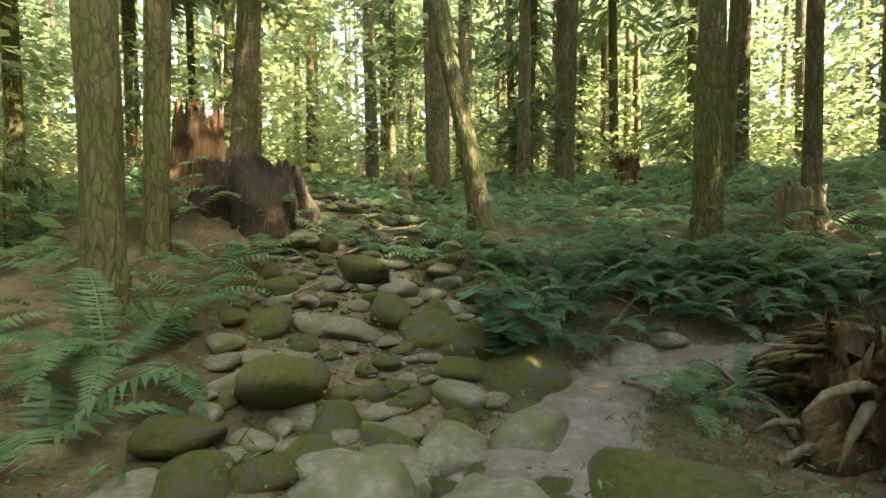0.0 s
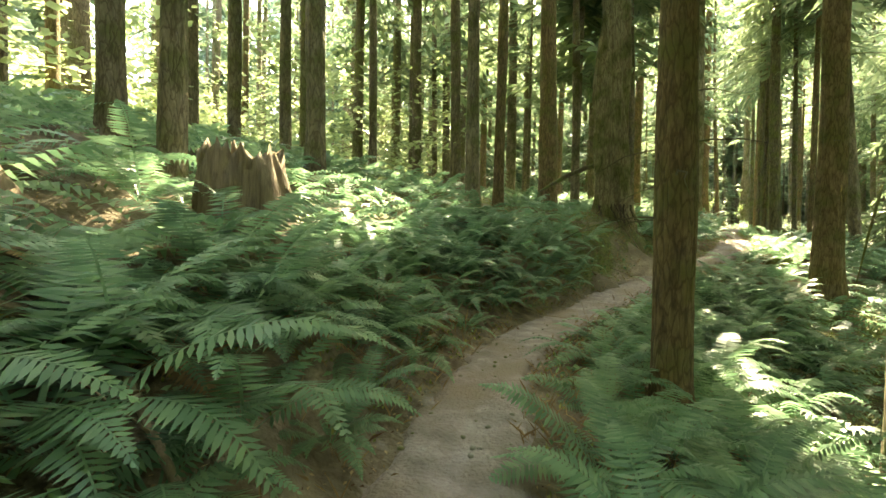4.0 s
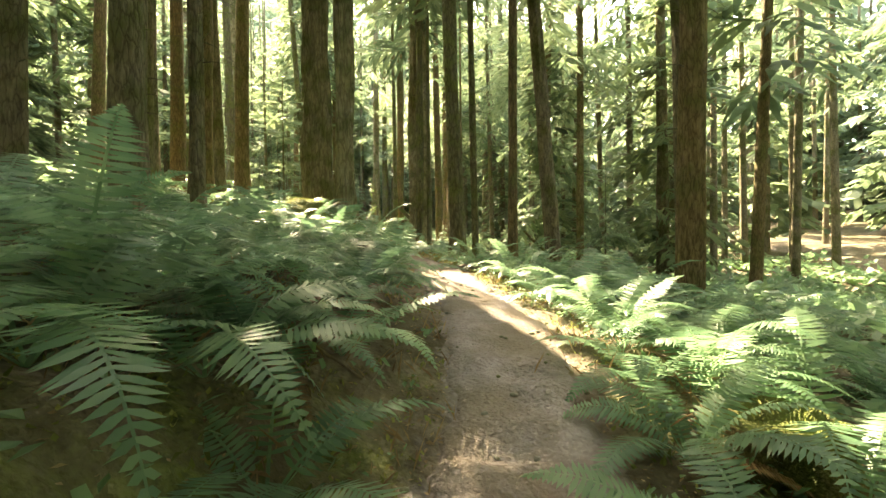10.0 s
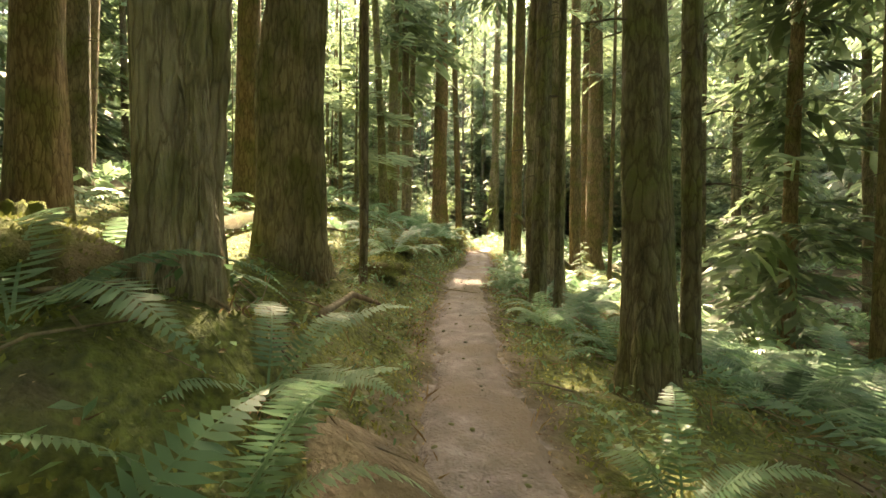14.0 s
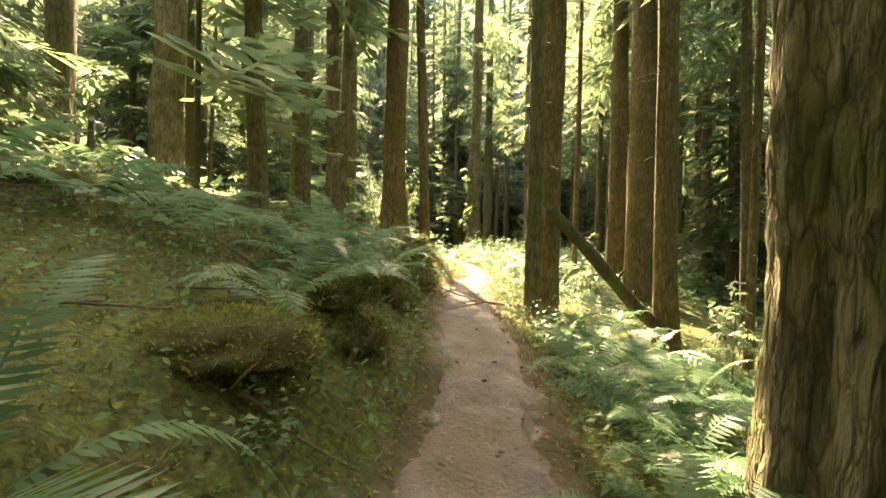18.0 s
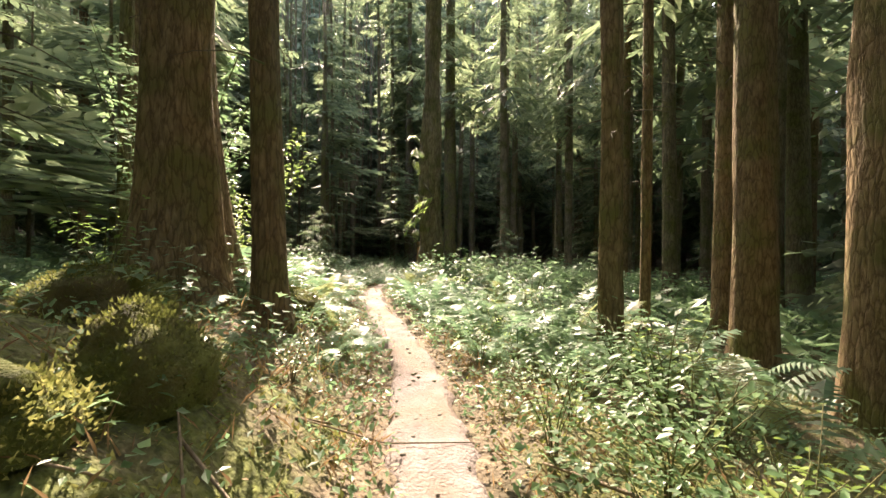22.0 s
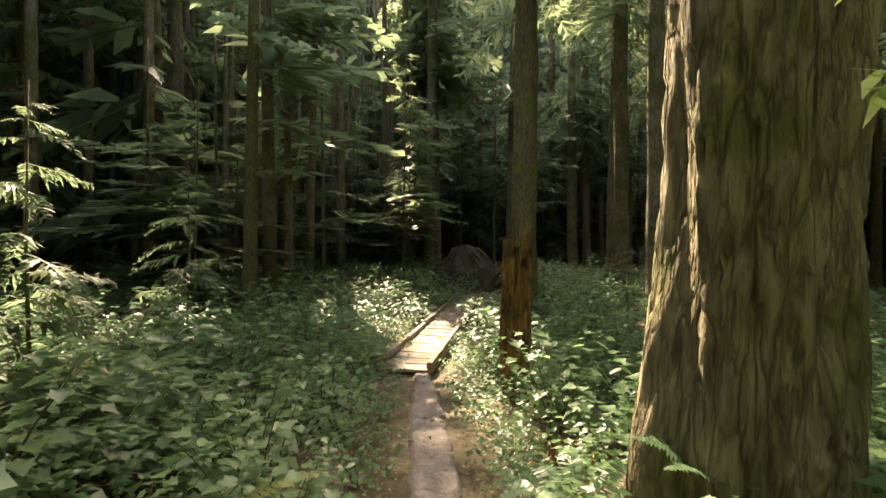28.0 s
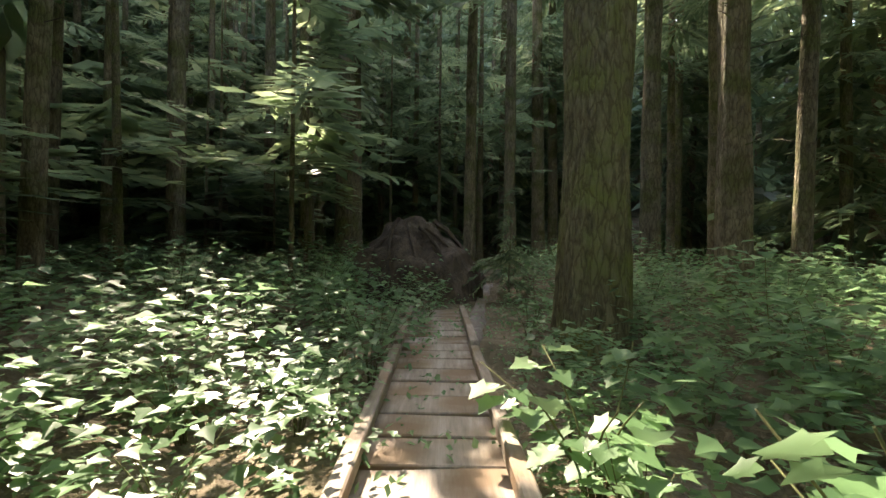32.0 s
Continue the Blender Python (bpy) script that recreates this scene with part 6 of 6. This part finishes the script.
def fallen(name, pts, radii, material, label, category="log", segs=12, rough=.18, seed=0.0, stubs=0):
    base = Vector(pts[0])
    t = thing(name, Matrix.Translation(base), label, category)
    local = [Vector(p) - base for p in pts]
    fine, rr = [], []
    for i in range(len(local) - 1):
        for j in range(4):
            fine.append(local[i].lerp(local[i + 1], j / 4))
            rr.append(radii[i] + (radii[i + 1] - radii[i]) * j / 4)
    fine.append(local[-1])
    rr.append(radii[-1])
    v, f = tube(fine, rr, segs, rough, seed)
    body = part_mesh("log", mesh_from("log", v, f, material), t)
    rnd = random.Random(int(seed * 10) + 5)
    for _ in range(stubs):
        i = rnd.randrange(1, len(fine) - 1)
        d = Vector((rnd.uniform(-1, 1), rnd.uniform(-1, 1), rnd.uniform(.2, 1))).normalized()
        ln = rnd.uniform(.15, .5)
        v, f = tube([fine[i], fine[i] + d * ln * .6, fine[i] + d * ln + Vector((0, 0, -.05))], [rr[i] * .3, rr[i] * .2, .004], 5)
        part_mesh("branch_stub", mesh_from("branch_stub", v, f, material), body)
    return t


def on(x, y, h=0.0):
    return (x, y, gz(x, y) + h)


# creek side
rough_stump("rotten_stump", -4.15, 7.85, .38, 1.45, ROTWOOD, 41, "tall rotten reddish-brown stump on the creek bank")
rough_stump("rotten_stump", -3.0, 7.3, .6, .75, SOILROOT, 42, "broad dark rotten stump undercut by the creek", flare=.35, wide=1.2)
rough_stump("rotten_stump", -1.15, 12.1, .42, .8, DEADWOOD, 43, "old grey stump with hanging roots", flare=.9)
rough_stump("rotten_stump", 5.55, 13.9, .36, 1.1, ROTWOOD, 44, "rotten brown stump among ferns")
rough_stump("broken_stump", 8.75, 7.5, .4, 1.0, DEADWOOD, 45, "broken grey-brown stump among ferns", splinters=10)
rough_stump("broken_stump", 6.9, 8.9, .42, .9, DEADWOOD, 46, "broken grey-brown stump among ferns", splinters=8)
fallen("fallen_pole", [on(-4.2, 10.2, .35), on(-2.2, 11.1, .4), on(-.4, 11.9, .5), on(1.6, 12.6, .75)], [.07, .06, .05, .04], BARK_DARK, "thin dark fallen pole lying across the bank", stubs=3, seed=2)
wad = rough_stump("rootwad", 3.55, 3.25, .66, 1.2, ROTWOOD, 47, "big torn reddish-brown rotten rootwad beside the trail", "rootwad", jag=.5, flare=.5, segs=110, splinters=16, wide=1.25, turn=35, carve=.6, rows=44)
_r = random.Random(9)
for k in range(16):
    a = _r.uniform(1.2, 4.4)
    h = _r.uniform(.1, .8)
    ln = _r.uniform(.35, .9)
    p0 = Vector((.55 * math.cos(a), .5 * math.sin(a), h))
    d = Vector((math.cos(a + _r.uniform(-.5, .5)), math.sin(a + _r.uniform(-.5, .5)), _r.uniform(-.7, .25)))
    p = [p0, p0 + d * ln * .4 + Vector((0, 0, .04)), p0 + d * ln * .75, p0 + d * ln + Vector((0, 0, -.12))]
    v, f = tube(p, [.05, .04, .028, .008], 6, .3, k)
    part_mesh("root", mesh_from("root", v, f, DEADWOOD if k % 2 else ROTWOOD), wad)
torn = fallen("torn_log", [on(3.4, 3.8, .6), on(3.45, 4.3, .42), on(3.5, 4.8, .22), on(3.5, 5.2, .02)], [.32, .26, .17, .06], ROTWOOD, "torn rotten log end with loose slivers beside the trail", segs=30, rough=.75, seed=4)
for k in range(130):
    s0, a = _r.uniform(-.12, .85), _r.uniform(-.5, 3.6)
    rr = .34 * (1 - .6 * s0) * _r.uniform(.85, 1.12)
    p0 = Vector((.1 * s0 + rr * math.cos(a), 1.3 * s0, -.55 * s0 + rr * math.sin(a)))
    ln = _r.uniform(.2, .6)
    d = Vector((.05 + _r.uniform(-.25, .25), .9, -.35 + _r.uniform(-.15, .2)))
    v, f = tube([p0, p0 + d * ln * .5 + Vector((0, 0, .02)), p0 + d * ln], [_r.uniform(.012, .045), _r.uniform(.01, .03), .003], 5, .5, k)
    part_mesh("sliver", mesh_from("sliver", v, f, (ROTWOOD, ROTWOOD, DEADWOOD, MOSS)[k % 4]), torn)
for i, (x, y, a, ln, r) in enumerate(((2.6, 4.3, 40, .8, .03), (2.9, 3.7, 75, 1.0, .035), (2.3, 3.1, 20, .9, .03), (3.1, 4.7, 110, .7, .025), (-1.6, 6.9, 60, 1.4, .03), (-1.2, 8.6, 10, 1.8, .04), (-.2, 8.9, 160, 1.6, .035), (-2.0, 5.2, 70, 1.3, .025), (-.6, 7.4, 130, 1.2, .03), (.3, 9.3, 20, 1.5, .03))):
    ca, sa = math.cos(math.radians(a)) * ln, math.sin(math.radians(a)) * ln
    fallen("dead_branch", [on(x, y, .06), on(x + ca * .35, y + sa * .35, .15), on(x + ca * .7, y + sa * .7, .14), on(x + ca, y + sa, .05)], [r, r * .85, r * .6, r * .3], DEADWOOD, "bare grey dead branch lying on the ground", "branch", 7, .25, i + 1.0)

# hillside
fallen("mossy_branch", [on(12.75, -3.9, 2.5), on(12.45, -3.5, 2.3), on(12.35, -3.2, 1.6), on(12.4, -3.05, .7)], [.03, .028, .022, .01], MOSS, "drooping dead branch hung with yellow moss", "branch", 7, .4, 3.0, 12)
fallen("mossy_branch", [on(12.8, -4.1, 2.9), on(12.3, -3.9, 2.9), on(11.8, -3.8, 2.3), on(11.7, -3.7, 1.3)], [.03, .025, .02, .008], MOSS, "drooping dead branch hung with yellow moss", "branch", 7, .4, 6.0, 12)
for i in range(52):
    a = _r.uniform(0, 360)
    k = _r.randrange(28, 56) if i < 22 else _r.randrange(72, 118)
    sd = 1 if _r.random() < .6 else -1
    o = _r.uniform(1.0, 3.2)
    x, y = LINE[k, 0] + LEFT[k, 0] * o * sd, LINE[k, 1] + LEFT[k, 1] * o * sd
    ln, r = _r.uniform(.8, 2.2), _r.uniform(.012, .03)
    ca, sa = math.cos(math.radians(a)) * ln, math.sin(math.radians(a)) * ln
    fallen("dead_branch", [on(x, y, .04), on(x + ca * .35, y + sa * .35, .1), on(x + ca * .7, y + sa * .7, .1), on(x + ca, y + sa, .04)], [r, r * .85, r * .6, r * .3], DEADWOOD, "bare grey dead branch lying on the ground", "branch", 6, .25, i + 20.0, 2)

# mossy flat and glade
fallen("leaning_log", [(31.72, -16.05, 3.45), (31.55, -16.9, 2.72), (31.42, -17.8, 1.95), on(31.3, -18.9, .05)], [.085, .1, .11, .12], BARK_DARK, "dead pole leaning against a trunk", seed=7, stubs=3)
fallen("mossy_log", [on(26.5, -6.3, .1), on(29.0, -7.6, .12), on(31.4, -9.3, .12), on(33.0, -10.8, .1)], [.16, .15, .13, .1], MOSS, "long fallen log covered with moss", seed=8, stubs=2)
fallen("fallen_log", [on(23.4, -7.0, .1), on(24.0, -7.5, .16), on(24.5, -8.0, .1)], [.035, .03, .02], DEADWOOD, "grey fallen pole on the mossy bank", seed=9, stubs=3)
fallen("mossy_log", [on(24.0, -11.4, .05), on(25.6, -13.6, .08), on(27.4, -16.0, .08)], [.2, .18, .14], MOSS, "fallen log covered with moss", seed=10, stubs=2)


def moss_hump(x, y, wide, tall, seed):
    """A soft hump under a thick pelt of moss."""
    rnd = random.Random(seed)
    t = thing("mossy_hump", pose(x, y, gz(x, y) - .06, 0, 0, seed * 47), "rounded hump thickly covered with yellow-green moss", "hump")
    n, m = 34, 13
    vs, fs = [], []
    for i in range(m):
        e = math.pi / 2 * i / (m - 1)
        for k in range(n):
            a = 2 * math.pi * k / n
            u = Vector((math.cos(a) * math.cos(e), math.sin(a) * math.cos(e), math.sin(e)))
            r = 1 + .16 * noise.noise(u * 1.4 + Vector((seed, 0, 0))) + .14 * noise.noise(u * 4 + Vector((0, seed, 0))) + .05 * noise.noise(u * 11)
            vs.append((u.x * wide * r * 1.2, u.y * wide * r, u.z * tall * r))
    for i in range(m - 1):
        for k in range(n):
            fs.append((i * n + k, i * n + (k + 1) % n, (i + 1) * n + (k + 1) % n, (i + 1) * n + k))
    part_mesh("hump", mesh_from("hump", vs, fs, MOSS), t)
    bv, bf = [], []
    for _ in range(2200):
        p = Vector(vs[rnd.randrange(len(vs) - n)])
        p += Vector((rnd.gauss(0, .03), rnd.gauss(0, .03), rnd.gauss(0, .012)))
        d = (p.normalized() + Vector((rnd.gauss(0, .5), rnd.gauss(0, .5), .3))).normalized() * rnd.uniform(.012, .032)
        w = d.cross(Vector((rnd.gauss(0, 1), rnd.gauss(0, 1), rnd.gauss(0, 1)))).normalized() * .008
        bf.append((len(bv), len(bv) + 1, len(bv) + 2))
        bv += [tuple(p - w), tuple(p + w), tuple(p + d)]
    part_mesh("moss_pelt", mesh_from("moss_pelt", bv, bf, MOSSLEAF, smooth=False), t)["kind"] = "stuff"


for _i, (_x, _y, _w, _t) in enumerate(((30.6, -12.1, .4, .22), (31.5, -13.25, .3, .28), (29.5, -11.3, .4, .2), (30.1, -12.2, .25, .16), (31.2, -12.7, .28, .2), (34.45, -15.35, .36, .42), (35.1, -15.7, .5, .4), (37.1, -17.3, .27, .46), (36.7, -16.9, .2, .22), (24.95, -4.5, .5, .42), (23.3, -4.75, .5, .3),
                                       (22.4, -5.2, .6, .45), (28.3, -10.0, .4, .28), (27.3, -9.3, .35, .25), (26.0, -8.6, .4, .25), (32.9, -14.4, .4, .3), (23.5, -10.5, .5, .25), (38.9, -17.2, .5, .4), (39.9, -19.1, .35, .35))):
    moss_hump(_x, _y, _w, _t, _i + 3)


def fallen_twigs():
    """Thin bare sticks strewn over the mossy banks."""
    rnd, out = random.Random(88), []
    for _ in range(620):
        k = rnd.randrange(36, 125)
        o = rnd.choice((1, 1, -1)) * rnd.uniform(.6, 5.0)
        x, y = LINE[k, 0] + LEFT[k, 0] * o, LINE[k, 1] + LEFT[k, 1] * o
        a, ln, r = rnd.uniform(0, 6.283), rnd.uniform(.2, 1.1), rnd.uniform(.003, .011)
        pts = [Vector(on(x + math.cos(a) * ln * s, y + math.sin(a) * ln * s, .03 + .09 * rnd.random() * s)) for s in (0, .5, 1)]
        out.append(tube(pts, [r, r * .8, r * .4], 4))
    v, f = joined(out)
    tagged(new("fallen_twigs", mesh_from("fallen_twigs", v, f, DEADWOOD)), "thin bare grey sticks strewn over the moss", "twigs", kind="stuff")


fallen_twigs()
fallen("mossy_branch", [on(20.9, -10.7, 1.0), on(20.5, -10.6, .8), on(20.0, -10.7, .5), on(19.7, -11.0, .1)], [.035, .04, .035, .02], MOSS, "arched fallen branch wrapped in green moss", "branch", 8, .35, 12.0, 5)
fallen("mossy_branch", [on(20.4, -10.2, .1), on(20.1, -10.7, .35), on(19.6, -11.3, .4), on(19.2, -11.9, .1)], [.03, .035, .03, .015], MOSS, "arched fallen branch wrapped in green moss", "branch", 8, .35, 13.0, 5)
fallen("mossy_log", [on(36.6, -16.9, .12), on(37.3, -16.4, .1), on(38.6, -15.8, .12)], [.1, .11, .09], MOSS, "short fallen log covered with moss", seed=11)
rough_stump("mossy_stump", 25.6, -4.6, .3, .4, MOSS, 49, "low stump thickly covered with moss", jag=.12, flare=.4, splinters=0)
rough_stump("mossy_stump", 14.6, -3.2, .3, .3, MOSS, 53, "small sunlit stump thickly covered with moss", jag=.12, flare=.5, splinters=0)

# the fir by the boardwalk, its sunlit sprigs and the snag beside it
fir = plant_tree(46.6, -26.5, .33, BARK_PLATE, 955, (-.01, 0), "high", 0.4, 0.6, "great fir with deeply furrowed yellowish bark beside the trail", twigs=False, segs=96, lobes=5)
_fz = gz(46.6, -26.5)
for x, y, z, ln, az, ry in ((-.35, .85, 6.55, .75, 150, 25), (-.45, .95, 6.9, .7, 130, 10), (-.3, .9, 6.2, .6, 170, 35), (-.45, .9, 4.0, .6, 140, 20), (-.4, 1.0, 4.2, .5, 110, 5), (-.35, .8, 5.1, .35, 150, 25), (-1.15, .75, 4.75, 1.1, 55, 20), (-1.0, .95, 4.45, .9, 70, 28), (-1.2, .6, 5.0, .9, 40, 12)):
    v_, q_, t_ = SPRAYS[int(ln * 10) % 5]
    part_mesh("sprig", mesh_many("sprig", [(v_, q_, t_, pose(x, y, z - _fz, 0, ry, az) @ Matrix.Diagonal((ln, ln, ln, 1)))], BRIGHT), fir, None, "bright green needled sprig")
v, f = tube([(0, .3, 5.6), (-.8, .6, 5.1), (-1.15, .75, 4.8), (-1.0, 1.2, 4.5)], [.02, .015, .012, .005], 5)
part_mesh("branch", mesh_from("branch", [(a, b, c - _fz) for a, b, c in v], f, BARK_DARK), fir)
snag = rough_stump("broken_snag", 49.8, -28.6, .2, 2.12, SNAGWOOD, 50, "broken-off orange-brown snag with a splintered top", jag=.12, flare=.15, segs=120, splinters=10, carve=.7, rows=70)
v, f = tube([(.1, -.1, .95), (.35, -.25, 1.0), (.55, -.3, 1.08)], [.025, .018, .006], 6)
part_mesh("branch_stub", mesh_from("branch_stub", v, f, DEADWOOD), snag)
rough_stump("broken_wood", 47.9, -27.1, .16, .25, SNAGWOOD, 51, "heap of splintered orange broken wood", "wood", jag=.6, flare=.8, splinters=12)
mound = thing("root_mound", pose(59.7, -36.6, gz(59.7, -36.6)), "dark brown mound of upturned roots and soil beyond the boardwalk", "root mound")
bm = bmesh.new()
bmesh.ops.create_icosphere(bm, subdivisions=5, radius=1.0)
for v in bm.verts:
    n = v.co.normalized()
    r = 1 + .2 * noise.noise(n * 1.7) + .12 * noise.noise(n * 5) + .06 * abs(noise.noise(Vector((n.x * 14, n.y * 14, n.z * 4))))
    v.co = Vector((n.x * 1.2 * r * (1.25 - .45 * n.z), n.y * 1.1 * r * (1.25 - .45 * n.z), n.z * 1.45 * r))
part("soil_mound", bm, SOILROOT, mound)
for k in range(18):
    a, h = _r.uniform(0, 6.28), _r.uniform(.35, 1.2)
    p = [Vector((math.cos(a + s * .3) * (.5 + .95 * s), math.sin(a + s * .3) * (.45 + .9 * s), h * (1 - s ** 1.6) + .25 + _r.uniform(-.05, .05))) for s in (0, .3, .6, .85, 1.05)]
    v, f = tube(p, [.045, .04, .03, .02, .008], 6, .3, k)
    part_mesh("root", mesh_from("root", v, f, SOILROOT), mound)


# ---- boardwalk ----
def build_boardwalk():
    rnd = random.Random(61)
    sx, sy, yaw = 51.53, -28.07, math.degrees(math.atan2(-.755, .656))
    length, half = 9.2, .38
    z0 = float(np.interp(31.2, _tt, LINE[:, 2])) + .05
    t = thing("boardwalk", pose(sx, sy, z0, 0, 0, yaw), "weathered brown wooden boardwalk of cross planks with low kerbs", "boardwalk")
    boards = []
    for kind in range(4):
        bm = bmesh.new()
        bmesh.ops.create_cube(bm, size=1.0, matrix=Matrix.Diagonal((.325, half * 2 + .1, .045, 1)))
        bmesh.ops.subdivide_edges(bm, edges=[e for e in bm.edges if abs((e.verts[0].co - e.verts[1].co).y) > .5], cuts=5)
        for v in bm.verts:
            v.co += Vector((.008 * noise.noise(v.co * 3 + Vector((kind, 0, 0))), .012 * noise.noise(v.co * 2.3 + Vector((0, kind, 0))), .008 * noise.noise(v.co * 2 + Vector((0, 0, kind * 2)))))
        bmesh.ops.bevel(bm, geom=[e for e in bm.edges if e.calc_face_angle(0) > 1.0], offset=.007, segments=1, affect="EDGES")
        me = bpy.data.meshes.new("plank")
        bm.to_mesh(me)
        bm.free()
        me.materials.append(PLANK)
        boards.append(me)
    x, k = .16, 0
    while x < length:
        part_mesh("plank", boards[k % 4], t, pose(x, rnd.uniform(-.02, .02), .012 * x + rnd.uniform(-.006, .006), rnd.uniform(-.8, .8), rnd.uniform(-.8, .8), rnd.choice((0, 180)) + rnd.uniform(-1.3, 1.3)))
        x += .343
        k += 1
    for side in (1, -1):
        for a, b in ((0.0, 3.3), (3.35, 6.4), (6.45, 9.2)):
            bm = bmesh.new()
            bmesh.ops.create_cube(bm, size=1.0, matrix=pose((a + b) / 2, side * (half + .01), .075 + .012 * (a + b) / 2) @ Matrix.Diagonal((b - a, .085, .10, 1)))
            bmesh.ops.subdivide_edges(bm, edges=[e for e in bm.edges if abs((e.verts[0].co - e.verts[1].co).x) > .5], cuts=6)
            for v in bm.verts:
                v.co += Vector((0, .012 * noise.noise(v.co * 1.5), .01 * noise.noise(v.co * 1.3 + Vector((5, 0, 0)))))
            bmesh.ops.bevel(bm, geom=[e for e in bm.edges if e.calc_face_angle(0) > 1.0], offset=.01, segments=1, affect="EDGES")
            part("kerb_rail", bm, PLANK, t, smooth=False)
        bm = bmesh.new()
        bmesh.ops.create_cube(bm, size=1.0, matrix=pose(length / 2, side * .3, -.1) @ Matrix.Diagonal((length, .12, .15, 1)))
        part("bearer", bm, DEADWOOD, t, smooth=False)


build_boardwalk()
